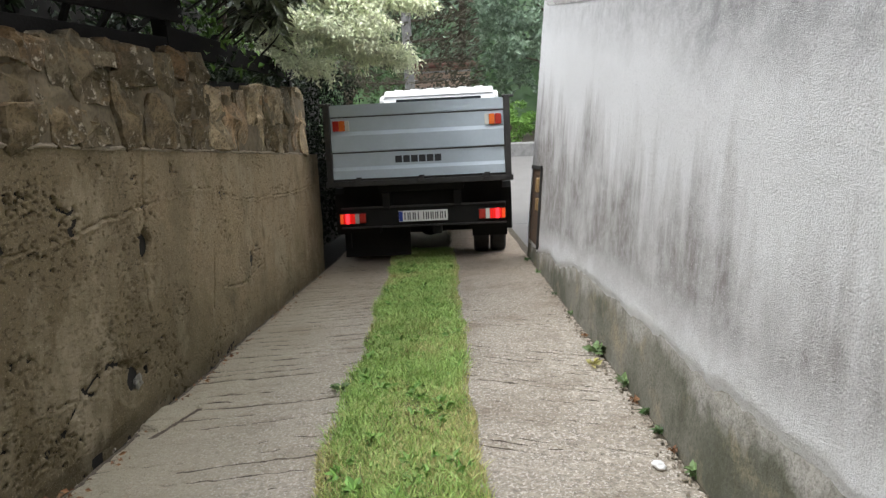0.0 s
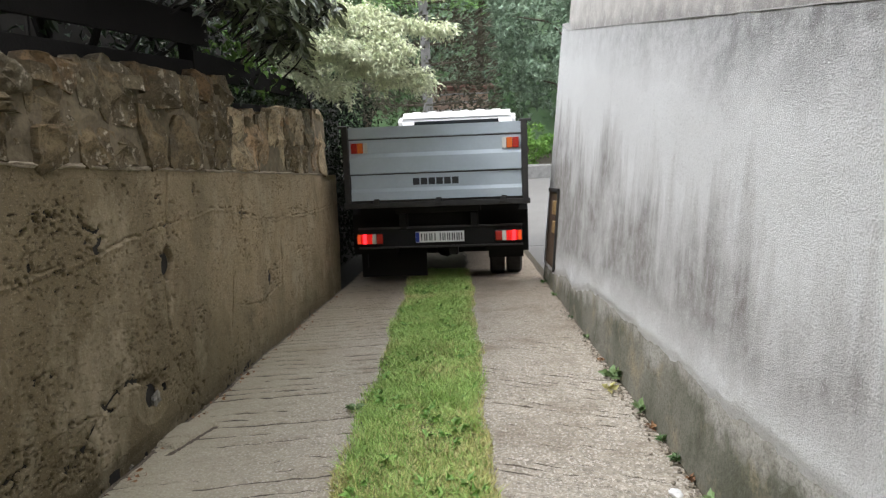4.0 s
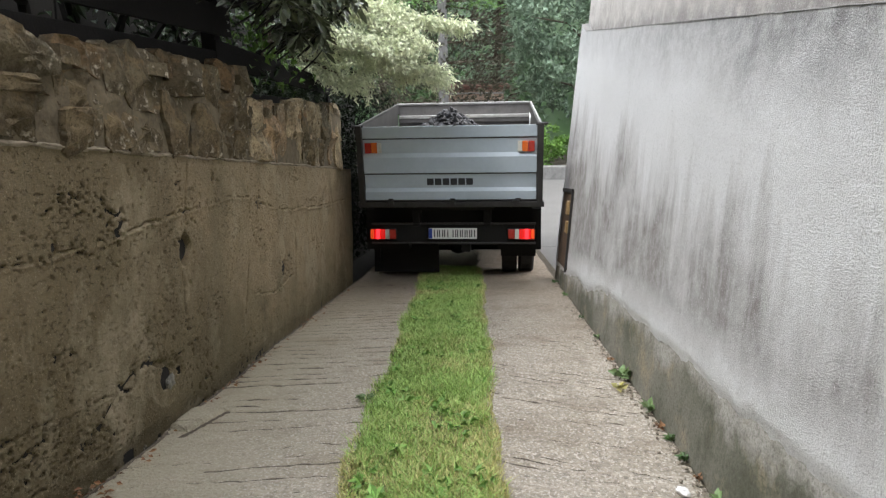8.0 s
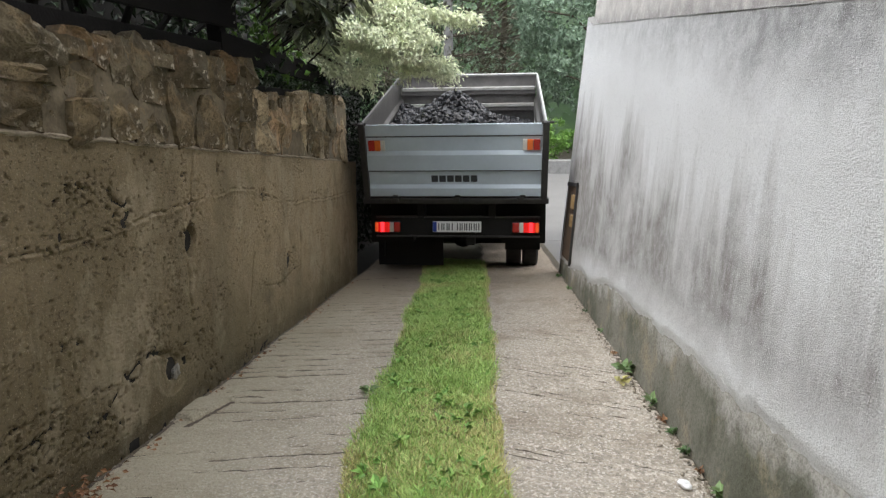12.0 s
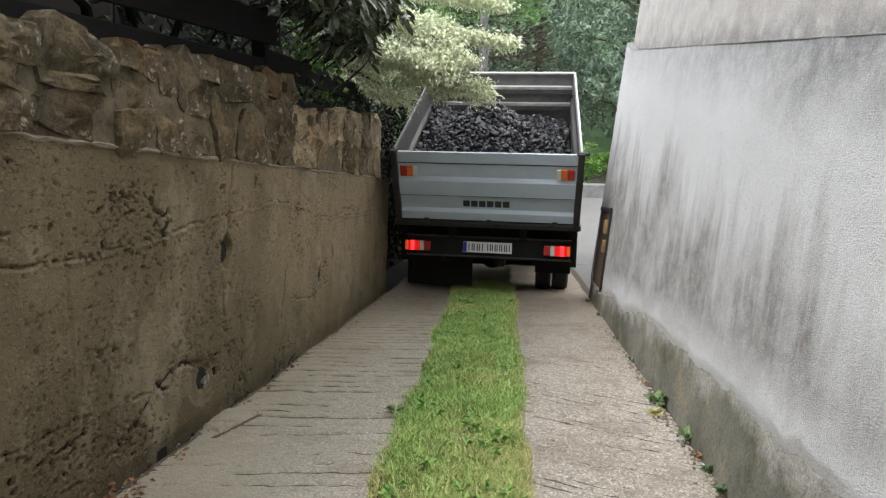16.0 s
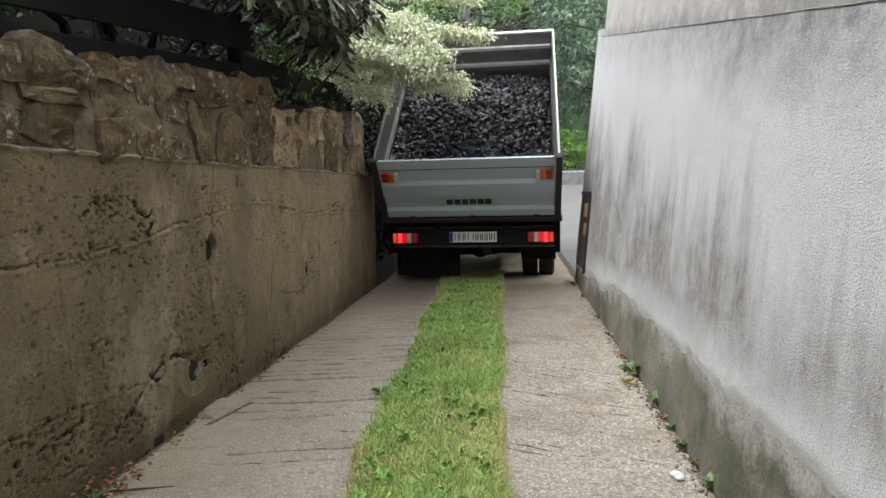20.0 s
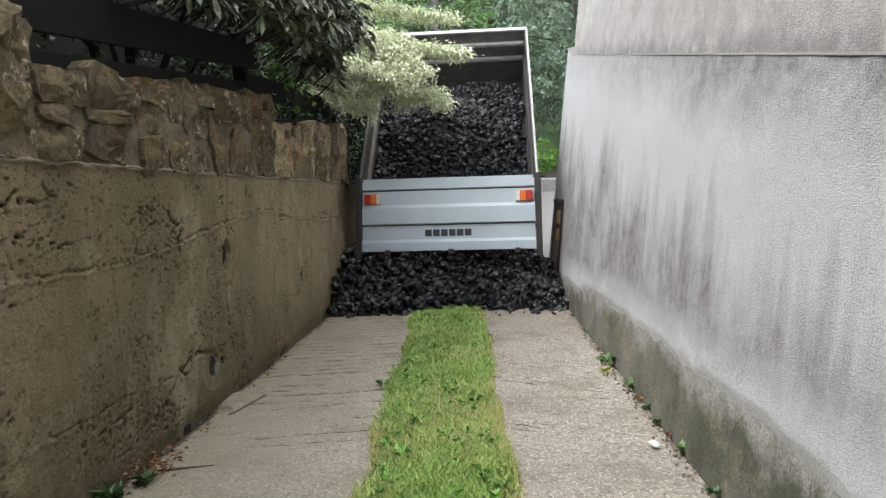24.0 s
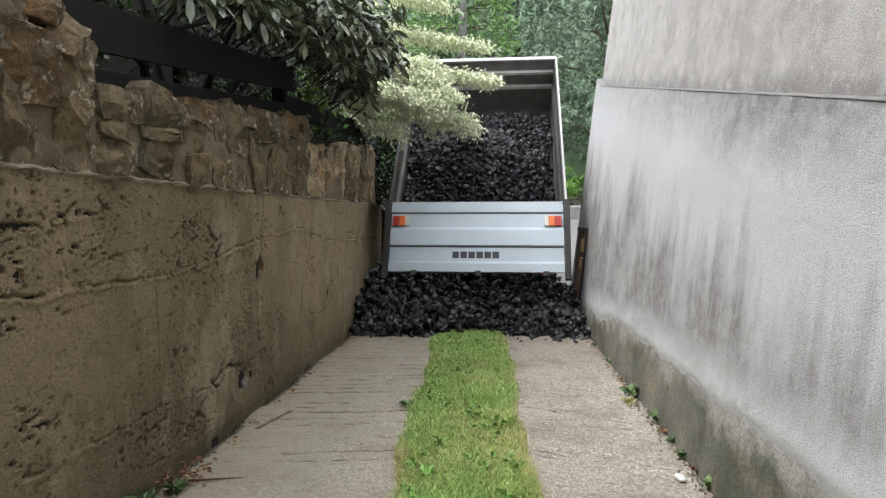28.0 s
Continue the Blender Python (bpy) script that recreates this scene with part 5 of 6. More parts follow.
def build_weeds():
    rng = np.random.default_rng(10)
    green = "small broad-leaved green weed rooted at the foot of the house wall"
    for x, y, n, s, mt in ((1.02, 4.05, 16, 0.10, "leaf_weed"), (0.95, 3.85, 10, 0.07, "straw"), (1.03, 3.55, 9, 0.075, "leaf_weed"), (1.04, 2.66, 9, 0.07, "leaf_weed"), (1.03, 4.95, 8, 0.05, "leaf_weed"), (1.03, 3.02, 10, 0.05, "leaf_mid"), (1.03, 3.2, 7, 0.045, "leaf_mid"),
                           (1.02, 5.6, 7, 0.04, "leaf_mid"), (1.02, 6.6, 9, 0.05, "leaf_weed"), (1.0, 7.3, 10, 0.07, "leaf_mid"), (1.03, 2.3, 8, 0.05, "leaf_mid"), (1.03, 2.85, 6, 0.04, "dead_leaf"), (1.02, 3.35, 6, 0.04, "dead_leaf"), (1.01, 4.4, 6, 0.04, "dead_leaf")):
        weed(rng, "weed", x, y, n + 6, s * 0.75, M[mt], green if mt.startswith("leaf") else "withered weed at the foot of the house wall")
    for x, y, n, s in ((-1.17, 2.2, 26, 0.10), (-1.13, 2.36, 16, 0.08), (-1.19, 2.02, 22, 0.11), (-1.15, 1.8, 20, 0.10)):
        weed(rng, "nettle", x, y, int(n * 1.6), s * 0.7, M["leaf_mid"], "leafy green weed clump growing at the retaining wall foot", 0.9)
    tufts = []
    for k in range(170):
        y = float(1.5 + 6.0 * rng.random() ** 1.5)
        x = float(grass_left(np.array(y)) + (grass_right(np.array(y)) - grass_left(np.array(y))) * rng.uniform(0, 1))
        tufts.append(rosette(rng, 7, float(rng.uniform(0.028, 0.055)), 0.5).reshape(-1, 3) + (x, y, 0.012))
    ob = new("plantain", quads("plantain", np.concatenate(tufts), 4, M["leaf_lawn"]))
    ob.matrix_basis = G
    tagged(ob, "small broad-leaved plantains in the grass strip", "weed", kind="stuff")
    weed(rng, "weed", -0.374, 3.62, 14, 0.05, M["leaf_weed"], "broad-leaved weed at the edge of the grass strip", 0.5)
    n = 90
    c = np.stack([-1.17 + rng.normal(0, 0.05, n), rng.choice([2.52, 2.48, 2.58], n) + rng.normal(0, 0.07, n), rng.uniform(0.005, 0.03, n)], -1)
    ob = new("dead_leaves", quads("dead_leaves", leaf_cloud(rng, c, rng.normal(0, 1, (n, 3)) * (1, 1, 0.15), 0.032, 0.017, 0.0, 0.2), 4, M["dead_leaf"]))
    ob.matrix_basis = G
    tagged(ob, "drift of rust-brown dead leaves at the wall foot", "leaves", kind="stuff")
    n = 90
    c = np.stack([-1.175 + np.abs(rng.normal(0, 0.03, n)), rng.uniform(2, 7, n), rng.uniform(0.0, 0.008, n)], -1)
    ob = new("leaf_litter", quads("leaf_litter", leaf_cloud(rng, c, rng.normal(0, 1, (n, 3)) * (1, 1, 0.15), 0.03, 0.018, 0.0, 0.2), 4, M["dead_leaf"]))
    ob.matrix_basis = G
    tagged(ob, "scattered bits of dry leaf along the wall foot", "leaves", kind="stuff")
    for name, x0, dx, y0, y1, n, label in (("wall_foot_rubble", -1.225, 0.03, 1.8, 6.8, 170, "crumbs of stone and earth along the retaining wall foot"), ("house_foot_rubble", 1.025, -0.04, 1.8, 6.0, 240, "crumbs of mortar and dry earth along the house foot")):
        y = y0 + (y1 - y0) * rng.random(n) ** 1.2
        c = np.stack([x0 + dx * np.abs(rng.normal(0, 0.7, n)), y, rng.uniform(-0.04, 0.0, n) if dx > 0 else rng.uniform(0.0, 0.008, n)], -1)
        ob = new(name, quads(name, lumps(rng, c, rng.uniform(0.003, 0.013, n), COAL_SHAPES), 3, M["crumb"]))
        ob.matrix_basis = G
        tagged(ob, label, "rubble", kind="stuff")
    bm = tube([(-1.15, 2.47, 0.008), (-1.02, 2.49, 0.014), (-0.92, 2.53, 0.008)], [0.005, 0.004, 0.002], 5)
    ob = new("twig", mesh_of("twig", bm, M["bark"]))
    ob.matrix_basis = G
    tagged(ob, "thin brown twig lying on the concrete", "twig")
    bm = bmesh.new()
    bmesh.ops.create_icosphere(bm, subdivisions=3, radius=0.021)
    for v in bm.verts:
        v.co *= 1 + 0.55 * noise.noise(v.co * 45) + 0.35 * abs(noise.noise(v.co * 110))
        v.co.z *= 0.65
    ob = new("crumpled_paper", mesh_of("crumpled_paper", bm, M["litter"]))
    ob.matrix_basis = G @ pose(0.935, 2.73, 0.014)
    tagged(ob, "crumpled white paper scrap on the driveway", "litter")


# ---- garden fence ----
def build_fence():
    fence = thing("garden_fence", "dark stained plank fence on top of the stone wall", "fence")
    for y0, z0, y1, z1, h in ((-1.5, 1.29, 4.43, 2.08, 0.17), (4.2, 1.86, 7.0, 2.06, 0.15), (4.5, 2.30, 7.15, 2.64, 0.16), (-1.5, 1.10, 4.2, 1.77, 0.20), (4.4, 1.62, 7.0, 1.86, 0.10)):
        bm = bmesh.new()
        ln = math.hypot(y1 - y0, z1 - z0)
        box(-1.335, -1.305, y0, y0 + ln, -h / 2, h / 2, 0.004, bm)
        for v in bm.verts:
            v.co.y -= y0
        bmesh.ops.transform(bm, matrix=pose(0, y0, z0, math.degrees(math.atan2(z1 - z0, y1 - y0)), 0, 0), verts=bm.verts)
        plank = part("plank", bm, M["fence"], fence)
        for dz in (-0.05, 0.0, 0.05):
            b = tube([(-1.306, y1 - 0.05, z1 + dz - 0.007), (-1.298, y1 - 0.05, z1 + dz - 0.007)], [0.007, 0.007], 8)
            part("bolt", b, M["steel_raw"], plank)
    for y, top in ((4.33, 2.2), (7.02, 2.75), (1.6, 1.9), (-1.2, 1.6)):
        part("post", box(-1.42, -1.34, y - 0.045, y + 0.045, 1.2, top, 0.006, turn=pose(0, 0, 0, SLOPE * 0.6, 0, 0)), M["fence"], fence)


# ---- shrubs and trees ----
def foliage(rng, name, boxes, count, length, width, mat, droop, label, category, m=None, spread=0.9, whorl=0):
    """A crown of separate leaves gathered in uneven clumps, or in whorls of that many; boxes: ellipsoids (centre, radii, share)."""
    cs, ns = [], []
    total = sum(b[2] for b in boxes)
    for (c, r, share) in boxes:
        k = int(count * share / total)
        clumps = max(6, k // 45)
        d = rng.normal(0, 1, (clumps, 3))
        d /= np.linalg.norm(d, axis=1, keepdims=True)
        cen = d * (rng.uniform(0.55, 1.05, (clumps, 1)))
        idx = rng.integers(0, clumps, k)
        p = cen[idx] + rng.normal(0, 0.11, (k, 3))
        if whorl:
            p = np.repeat(p[::whorl], whorl, 0)[:k]
        cs.append(np.array(c) + p * np.array(r))
        ns.append(d[idx] * 0.8 + (0, 0, 0.2))
    c, n = np.concatenate(cs), np.concatenate(ns)
    return quads(name, leaf_cloud(rng, c, n, length, width, droop, spread), 4, mat)


def build_shrubs():
    rng = np.random.default_rng(20)
    # hedge behind the fence
    hedge = thing("hedge", "dense dark evergreen hedge behind the plank fence", "hedge")
    for k, y in enumerate(np.arange(-1.0, 11.3, 1.25)):
        zb = 1.2 + 0.02 * y
        part("stem", tube([(-2.3, y, 1.0), (-2.2 + 0.1 * (k % 3), y + 0.1, 2.0), (-2.3, y, 2.9)], [0.05, 0.035, 0.012], 6), M["twig_shade"], hedge)
        me = foliage(rng, "crown", [((-2.25, y, zb + 0.5), (0.75, 0.85, 0.75), 1), ((-2.3, y + 0.3, zb + 1.5), (0.8, 0.85, 0.9), 1.2), ((-2.6, y, zb + 2.6), (0.9, 0.9, 0.9), 0.9)], 3600, 0.075, 0.038, M["leaf_dark" if k % 3 else "leaf_mid"], 0.6, "", "")
        o = new("crown", me)
        o.parent = hedge
        # solid black box standing in for the shade deep in the hedge
        part("shade_core", box(-2.9, -2.55, y - 0.6, y + 0.65, 1.15, zb + 3.2, 0.05), M["twig_shade"], hedge)
    # rhododendron leaning over the wall: shoots that end in drooping whorls of long leathery leaves
    rho = thing("rhododendron", "large dark leathery-leaved shrub leaning over the fence", "shrub")
    clouds = (((-1.22, 2.75, 2.10), (0.10, 0.20, 0.06), 8), ((-1.16, 3.25, 2.20), (0.16, 0.34, 0.12), 26), ((-1.08, 3.8, 2.32), (0.24, 0.42, 0.22), 54), ((-1.0, 4.4, 2.40), (0.30, 0.42, 0.32), 78), ((-0.92, 4.95, 2.48), (0.30, 0.42, 0.38), 88), ((-1.0, 4.95, 2.14), (0.20, 0.34, 0.15), 26),
              # upper two clouds, out of view, kept to shade what lies below
              ((-1.22, 4.3, 2.9), (0.5, 0.9, 0.2), 60), ((-1.3, 3.3, 2.6), (0.35, 0.8, 0.16), 46))
    for centre, radii, n in clouds:
        d = rng.normal(0, 1, (n, 3))
        d /= np.linalg.norm(d, axis=1, keepdims=True)
        heads = np.array(centre) + d * np.array(radii) * rng.uniform(0.35, 1.0, (n, 1))
        k = 9
        a = np.tile(np.linspace(0, 2 * np.pi, k, endpoint=False), n) + np.repeat(rng.uniform(0, 6, n), k) + rng.normal(0, 0.2, n * k)
        axis_ = d * 0.45 + (0.25, -0.45, 0.55)
        axis_ /= np.linalg.norm(axis_, axis=1, keepdims=True)
        u = np.cross(axis_, (0.3, 1.0, 0.1))
        u /= np.linalg.norm(u, axis=1, keepdims=True)
        v = np.cross(axis_, u)
        au, av, ax = (np.repeat(q, k, 0) for q in (u, v, axis_))
        ways = au * np.cos(a)[:, None] + av * np.sin(a)[:, None] + ax * rng.uniform(-0.2, 0.3, n * k)[:, None]
        base = np.repeat(heads, k, 0) + ways * 0.012 + ax * rng.normal(0, 0.012, (n * k, 1))
        o = new("leaves", quads("leaves", broad_leaves(rng, base, ways, 0.115, 0.042, 0.12, 0.14), 4, M["leaf_gloss"], True))
        o.parent = rho
        for q in range(0, n, 2):
            p = Vector(heads[q])
            part("shoot", tube([tuple(p + Vector((-0.16, rng.uniform(-0.06, 0.06), -0.14))), tuple(p + Vector((-0.05, 0, -0.06))), tuple(p)], [0.007, 0.006, 0.004], 5), M["twig_shade"], rho)
    for y, z in ((2.5, 2.05), (3.2, 2.15), (3.9, 2.35), (4.5, 2.45), (5.0, 2.4)):
        part("branch", tube([(-1.85, 4.0 + (y - 4) * 0.3, 1.25), (-1.75, (4 + y) / 2, 1.9), (-1.5, y - 0.1, z - 0.1), (-1.1, y, z)], [0.03, 0.024, 0.016, 0.006], 6), M["twig_shade"], rho)
    n = 220
    c = np.stack([rng.uniform(-1.5, -1.25, n), rng.normal(5.25, 0.35, n), rng.normal(2.08, 0.16, n)], -1)
    o = new("young_leaves", quads("young_leaves", leaf_cloud(rng, c, rng.normal(0, 1, (n, 3)), 0.07, 0.045, 0.5, 0.5), 4, M["leaf_bright"]))
    o.parent = rho
    # ivy and laurel at the wall top
    n = 1500
    y = rng.uniform(4.5, 7.6, n)
    c = np.stack([rng.uniform(-1.75, -1.3, n), y, 1.72 + 0.1 * (y - 4.5) + rng.normal(0, 0.12, n)], -1)
    laurel = thing("laurel", "glossy dark laurel filling the gap above the low stone wall", "shrub")
    o = new("leaves", quads("leaves", leaf_cloud(rng, c, rng.normal(0, 1, (n, 3)) + (0.6, -0.3, 0.3), 0.075, 0.036, 0.5, 0.4), 4, M["leaf_dark"]))
    o.parent = laurel
    part("stem", tube([(-1.6, 6.0, 1.2), (-1.55, 6.1, 1.9)], [0.03, 0.01], 6), M["bark"], laurel)
    # another black box, for the dark depth behind the laurel leaves
    part("shade_core", box(-2.1, -1.85, 6.9, 10.9, 1.1, 2.5, 0.06), M["twig_shade"], laurel)
    # leaves added past the wall end, blackened to paint the shaded gap
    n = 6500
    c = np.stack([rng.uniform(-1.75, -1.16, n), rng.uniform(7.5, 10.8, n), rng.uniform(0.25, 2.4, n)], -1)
    o = new("hanging_leaves", quads("hanging_leaves", leaf_cloud(rng, c, rng.normal(0, 1, (n, 3)) + (0.4, -0.4, -0.3), 0.06, 0.03, 0.8, 0.4), 4, M["ivy_shade"]))
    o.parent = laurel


def build_dogwood():
    rng = np.random.default_rng(31)
    tree = thing("variegated_dogwood", "tiered dogwood tree with cream-edged pale leaves over the wall", "tree")
    part("trunk", tube([(-1.9, 6.7, 1.1), (-1.85, 6.6, 2.0), (-1.8, 6.6, 2.9), (-1.75, 6.6, 3.9)], [0.07, 0.055, 0.04, 0.015], 9), M["bark"], tree)
    # tiers: root, tip, half width, thickness, leaves
    tiers = (((-1.75, 6.5, 2.42), (-0.12, 6.5, 2.05), 0.34, 0.13, 1.1), ((-1.7, 6.2, 2.50), (-0.40, 6.2, 2.22), 0.34, 0.13, 1.1), ((-1.75, 6.7, 2.86), (0.10, 6.6, 2.52), 0.24, 0.035, 0.9), ((-1.7, 6.4, 2.86), (-0.5, 6.4, 2.62), 0.34, 0.08, 0.7),
             ((-1.75, 6.7, 3.2), (0.0, 6.7, 2.90), 0.24, 0.03, 0.8), ((-1.55, 6.3, 2.98), (-0.28, 6.3, 2.30), 0.32, 0.12, 1.0), ((-1.75, 6.6, 3.6), (-0.4, 6.6, 3.3), 0.32, 0.06, 0.5), ((-1.7, 6.4, 2.3), (-0.85, 6.4, 1.95), 0.24, 0.1, 0.5))
    for a, b, wide, thick, share in tiers:
        a, b = np.array(a), np.array(b)
        part("branch", tube([tuple(a), tuple(a * 0.5 + b * 0.5 + (0, 0, 0.06)), tuple(b)], [0.026, 0.015, 0.004], 6), M["bark"], tree)
        twigs = int(170 * share)
        t = rng.uniform(0.12, 1.0, twigs) ** 0.8
        off = rng.normal(0, 1, twigs) * wide * (1.08 - t) * 0.7
        root = a + (b - a) * t[:, None]
        cen = root + np.stack([np.abs(off) * 0.25, off, -np.abs(off) * 0.10 + rng.normal(0, thick * 0.4, twigs)], -1)
        k = 24
        c = np.repeat(cen, k, 0) + rng.normal(0, 1, (twigs * k, 3)) * (0.06, 0.06, 0.022)
        nrm = rng.normal(0, 1, (twigs * k, 3)) * (1, 1, 0.35) + (0.5, 0, -0.1)
        o = new("leaf_tier", quads("leaf_tier", leaf_cloud(rng, c, nrm, 0.055, 0.018, 1.1, 0.25, 0.3), 4, M["leaf_cream"]))
        o.parent = tree
        for q in range(0, twigs, 9):
            part("twig", tube([tuple(root[q]), tuple(cen[q])], [0.006, 0.002], 4), M["bark"], tree)


def build_trees():
    rng = np.random.default_rng(40)

    def tree(name, label, x, y, h, spread, mat, count, leaf, clear=0.15, trunk=0.16):
        """A standing tree on the level ground by the street."""
        root = thing(name, label, "tree", Matrix.Translation((x, y, STREET_Z)))
        pts = [(0, 0, -0.1), (0.05 * h * 0.3, 0.02, h * 0.35), (0.02 * h, 0.1, h * 0.7), (0, 0, h * 0.97)]
        part("trunk", tube(pts, [trunk, trunk * 0.75, trunk * 0.4, 0.02], 9), M["bark"], root)
        balls = []
        for k in range(13):
            z = h * (clear + (1 - clear) * (k + 0.5) / 13)
            f = math.sin(math.pi * min(0.98, 0.18 + 0.8 * (k + 0.5) / 13)) ** 0.6
            a = k * 2.4
            c = (math.cos(a) * spread * 0.5 * f, math.sin(a) * spread * 0.5 * f, z)
            balls.append((c, (spread * 0.62 * f, spread * 0.62 * f, h * 0.10), f))
            bm = tube([(0, 0, z - h * 0.08), (c[0] * 0.6, c[1] * 0.6, z), (c[0] * 1.5, c[1] * 1.5, z + 0.2)], [trunk * 0.35, trunk * 0.2, 0.015], 5)
            part("limb", bm, M["bark"], root)
        o = new("crown", foliage(rng, "crown", balls, count, leaf, leaf * 0.42, M[mat], 0.7, "", "", whorl=6 if mat == "leaf_far" else 4))
        o.parent = root
        return root

    base = STREET_Y + 8.0
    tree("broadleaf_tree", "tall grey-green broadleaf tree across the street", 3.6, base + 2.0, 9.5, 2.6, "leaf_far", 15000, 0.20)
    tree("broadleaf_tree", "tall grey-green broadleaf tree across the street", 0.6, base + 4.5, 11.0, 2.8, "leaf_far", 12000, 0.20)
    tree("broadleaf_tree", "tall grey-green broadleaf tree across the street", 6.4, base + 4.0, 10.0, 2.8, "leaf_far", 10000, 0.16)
    tree("broadleaf_tree", "tall dark green broadleaf tree across the street", -3.4, base + 4.0, 11.0, 3.0, "leaf_mid", 13000, 0.16)
    tree("broadleaf_tree", "tall dark green broadleaf tree across the street", -7.5, base + 3.0, 11.0, 3.2, "leaf_mid", 10000, 0.18)
    tree("broadleaf_tree", "tall dark green broadleaf tree across the street", 10.5, base + 3.0, 11.0, 3.2, "leaf_mid", 6000, 0.2)
    tree("broadleaf_tree", "tall dark green broadleaf tree across the street", -12.0, base + 3.0, 12.0, 3.6, "leaf_mid", 6000, 0.22)
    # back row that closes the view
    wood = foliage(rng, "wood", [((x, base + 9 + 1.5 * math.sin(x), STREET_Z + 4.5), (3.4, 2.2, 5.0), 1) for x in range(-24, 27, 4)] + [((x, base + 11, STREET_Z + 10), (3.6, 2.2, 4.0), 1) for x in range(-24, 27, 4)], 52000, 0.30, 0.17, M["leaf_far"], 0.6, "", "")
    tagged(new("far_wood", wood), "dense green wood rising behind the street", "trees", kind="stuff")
    hill = lambda X, Y: (X, Y, STREET_Z + np.clip((Y - base - 7) * 0.9, 0, 18) + 0 * X)  # noqa: E731
    setting("hillside", sheet("hillside", np.linspace(-60, 60, 30), np.linspace(base + 5, base + 45, 20), hill, M["leaf_mid"]), "wooded slope behind the street", "ground", Matrix())

    # conifer across the street
    con = thing("conifer", "dense bright green conifer across the street", "tree", Matrix.Translation((-0.9, STREET_Y + 7.9, STREET_Z)))
    part("trunk", tube([(0, 0, -0.1), (0, 0, 4), (0, 0, 9.4)], [0.16, 0.11, 0.02], 8), M["bark"], con)
    for k in range(13):
        z = 2.2 + k * 0.55
        r = 1.9 * (1 - (k / 13) ** 1.8) + 0.12
        n = 560
        a = rng.uniform(0, 2 * np.pi, n)
        rr = r * np.sqrt(rng.uniform(0.3, 1.0, n))
        c = np.stack([np.cos(a) * rr, np.sin(a) * rr, z + rng.normal(0, 0.15, n) - rr * 0.14], -1)
        nrm = np.stack([np.cos(a), np.sin(a), 0.5 + 0 * a], -1)
        # lower sprays browner, and darkened in colour for shade inside the tree
        o = new("spray", quads("spray", leaf_cloud(rng, c, nrm, 0.22, 0.07, 0.2, 0.35), 4, M["needle" if z > 4.6 else "needle_brown_shade"]))
        o.parent = con
        for q in range(6):
            b = q * 1.05 + k
            part("bough", tube([(0, 0, z - 0.2), (math.cos(b) * r * 0.85, math.sin(b) * r * 0.85, z - 0.1)], [0.03, 0.008], 4), M["bark"], con)
    # bright shrubs low by the street, seen past the truck
    for k, (x, y, s) in enumerate(((1.9, STREET_Y + 7.3, 0.9), (3.0, STREET_Y + 7.4, 0.8), (-0.6, STREET_Y + 7.5, 0.8))):
        sh = thing("street_shrub", "bright green shrub on the low street wall", "shrub", Matrix.Translation((x, y, STREET_Z)), "street shrubs")
        part("stem", tube([(0, 0, 0), (0, 0, s)], [0.04, 0.02], 6), M["bark"], sh)
        o = new("crown", foliage(rng, "crown", [((0, 0, s * 0.9), (s * 0.7, s * 0.5, s * 0.6), 1)], 1500, 0.10, 0.06, M["leaf_bright"], 0.4, "", ""))
        o.parent = sh
    pole = thing("utility_pole", "pale grey concrete utility pole beside the street wall", "pole", Matrix.Translation((-0.85, STREET_Y + 7.05, STREET_Z)))
    part("shaft", tube([(0, 0, -0.1), (0, 0, 4.0), (0, 0, 7.5)], [0.15, 0.125, 0.10], 12), M["ledge"], pole)
    part("crossbar", box(-0.6, 0.6, -0.05, 0.05, 7.0, 7.1, 0.01), M["steel_dark"], pole)
    # a far house front between the trees
    far = thing("far_house", "pale far house front half hidden by trees", "house", Matrix.Translation((0.2, base + 2.2, STREET_Z)))
    part("wall", box(-1.4, 0.7, 0, 3, 0, 2.3), M["brick"], far)
    for z in (0.9, 1.15, 1.4, 1.65, 1.9, 2.15):
        part("board", box(-1.42, 0.72, -0.04, 0.0, z, z + 0.06, 0.006), M["plaster_up"], far)
    part("roof", box(-1.6, 0.9, -0.3, 3.3, 2.3, 2.42, 0.03), M["roof"], far)


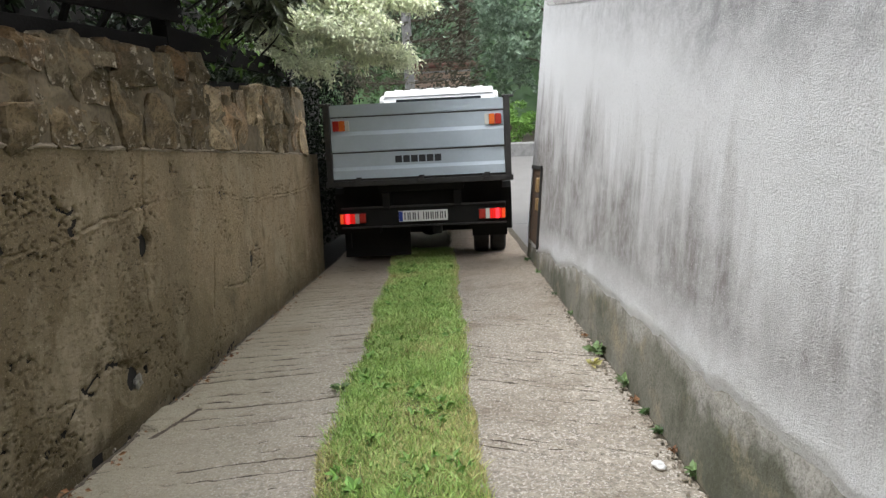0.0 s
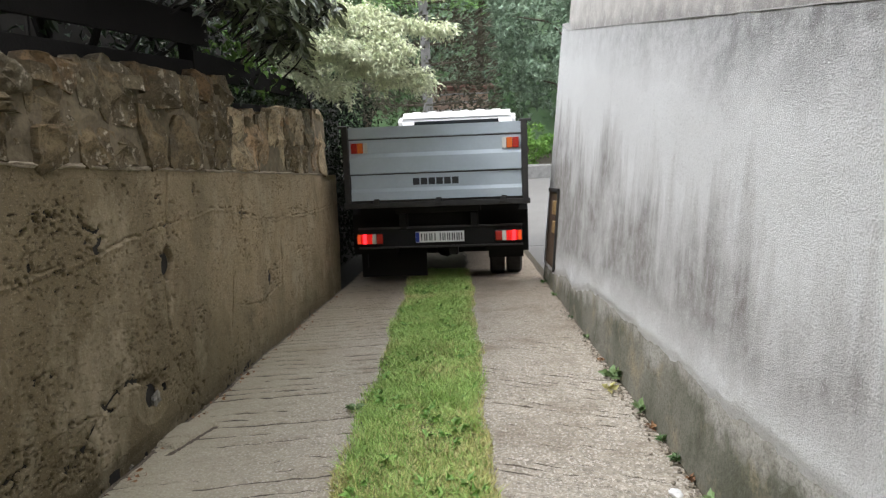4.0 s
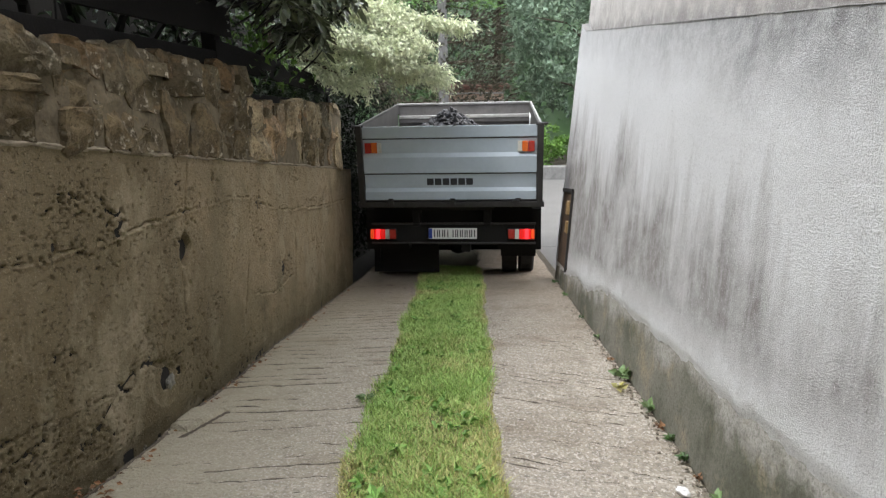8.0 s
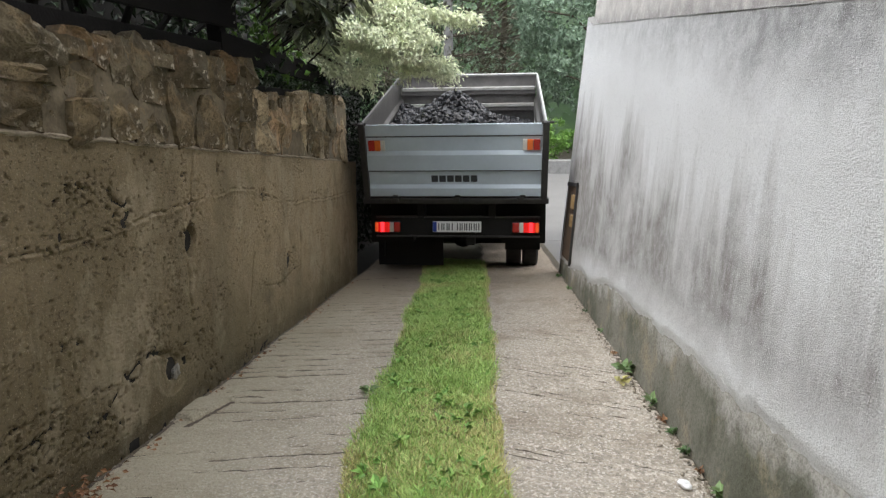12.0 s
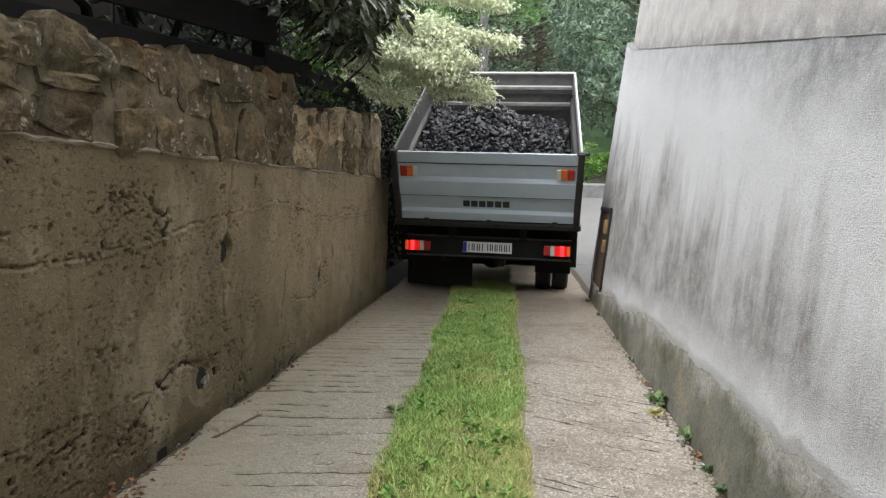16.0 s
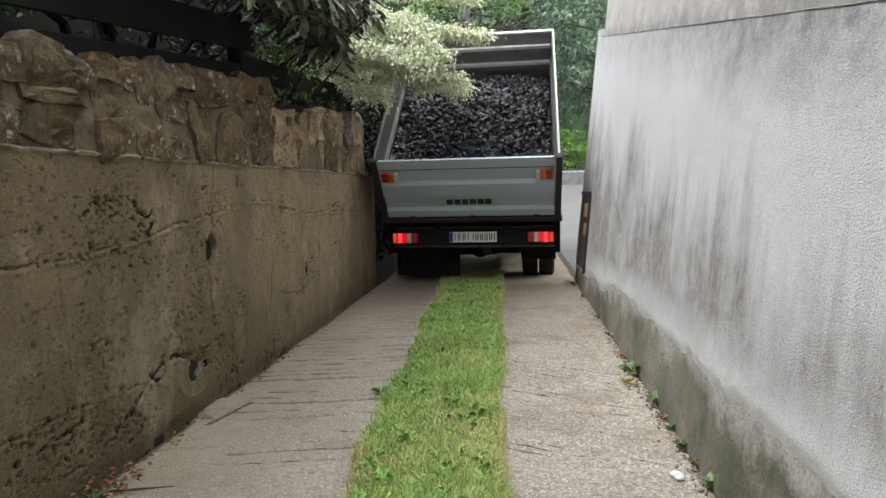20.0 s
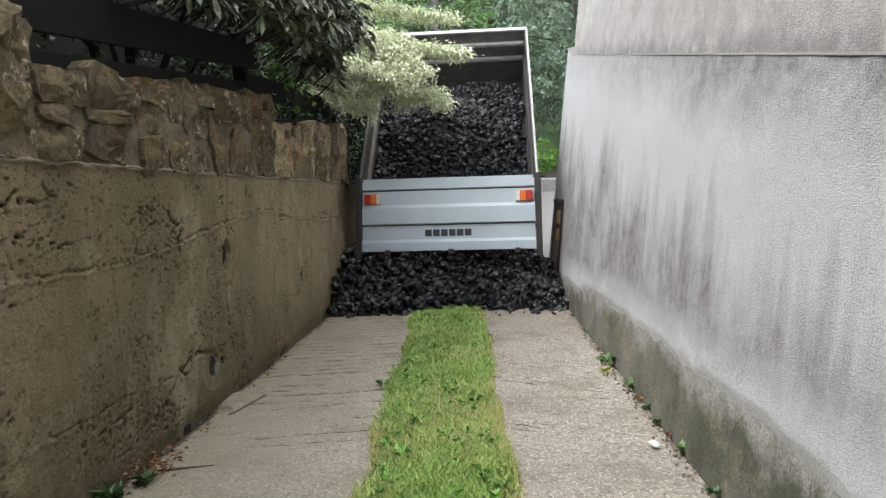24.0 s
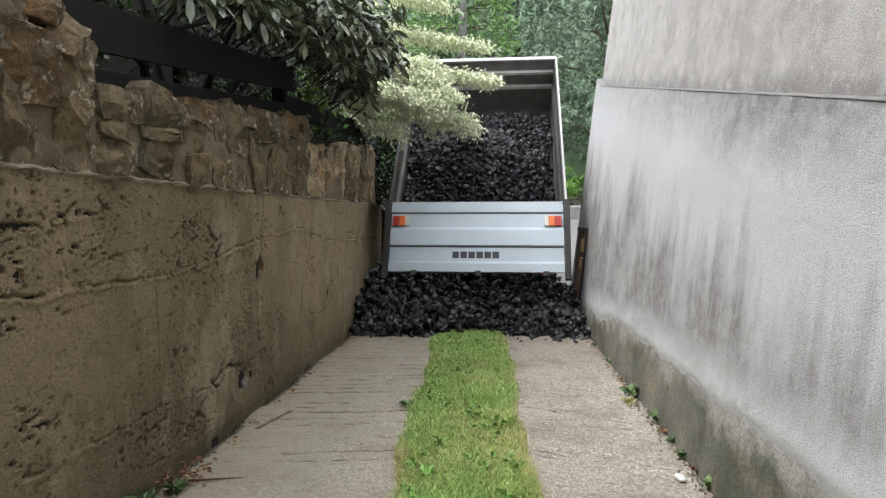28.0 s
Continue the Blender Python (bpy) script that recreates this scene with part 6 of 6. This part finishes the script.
# ---- meter cover on the house wall ----
def build_cover():
    c = thing("meter_cover", "rusty dark sheet-metal meter cover fixed to the house wall", "cover", G @ pose(HOUSE_X + 0.012, 7.1, 0.0, 0, math.degrees(math.atan(0.083)), 0))
    part("sheet", box(-0.035, 0.0, -0.34, 0.36, 0.22, 1.0, 0.006), M["rust"], c)
    part("frame", box(-0.05, -0.03, -0.35, -0.31, 0.2, 1.02, 0.004), M["steel_dark"], c)
    part("frame", box(-0.05, -0.03, -0.35, 0.37, 0.98, 1.02, 0.004), M["steel_dark"], c)
    part("meter_box", box(-0.07, -0.035, -0.30, -0.16, 0.76, 0.90, 0.012), M["brass"], c, "weathered yellow-brown meter box")
    part("meter_box", box(-0.065, -0.035, -0.30, -0.18, 0.58, 0.70, 0.012), M["brass"], c, "weathered yellow-brown meter box")


# ---- a car that passes on the street ----
def build_car():
    car = thing("red_car", "small red car passing along the street", "car", Matrix.Translation((14, STREET_Y + 4.2, STREET_Z)))
    bm = profile_bar([(-1.9, 0.3), (-1.95, 0.75), (-1.2, 0.9), (-0.7, 1.38), (0.75, 1.42), (1.5, 0.95), (1.95, 0.85), (2.0, 0.35)], -0.8, 0.8)
    bmesh.ops.bevel(bm, geom=list(bm.edges), offset=0.06, segments=2, affect="EDGES")
    bmesh.ops.transform(bm, matrix=pose(0, 0, 0, 0, 0, 90), verts=bm.verts)
    part("body", bm, M["car_red"], car)
    part("side_window", box(-0.9, 0.55, -0.83, -0.79, 0.95, 1.3, 0.01), M["glass_dark"], car)
    for x in (-1.25, 1.25):
        for y in (-0.78, 0.78):
            w = part("wheel", tube([(x, y - 0.1, 0.31), (x, y + 0.1, 0.31)], [0.31, 0.31], 20), M["rubber"], car)
            part("rim", tube([(x, y - 0.11, 0.31), (x, y + 0.11, 0.31)], [0.19, 0.19], 14), M["steel_raw"], w)
    at = lambda x: Matrix.Translation((x + 0.6, STREET_Y + 4.2, STREET_Z))  # noqa: E731
    MOVES.append((car, [(0, at(97.75)), (3, at(57.25)), (6, at(16.75)), (7, at(3.25)), (7.2, at(0.55)), (8, at(-10.25)), (11, at(-50.75)), (15, at(-104.75)), (28, at(-106))]))


build_load()
build_heap()
build_grass()
build_weeds()
build_fence()
build_shrubs()
build_dogwood()
build_trees()
build_cover()
build_car()
lay_stones()
motions()
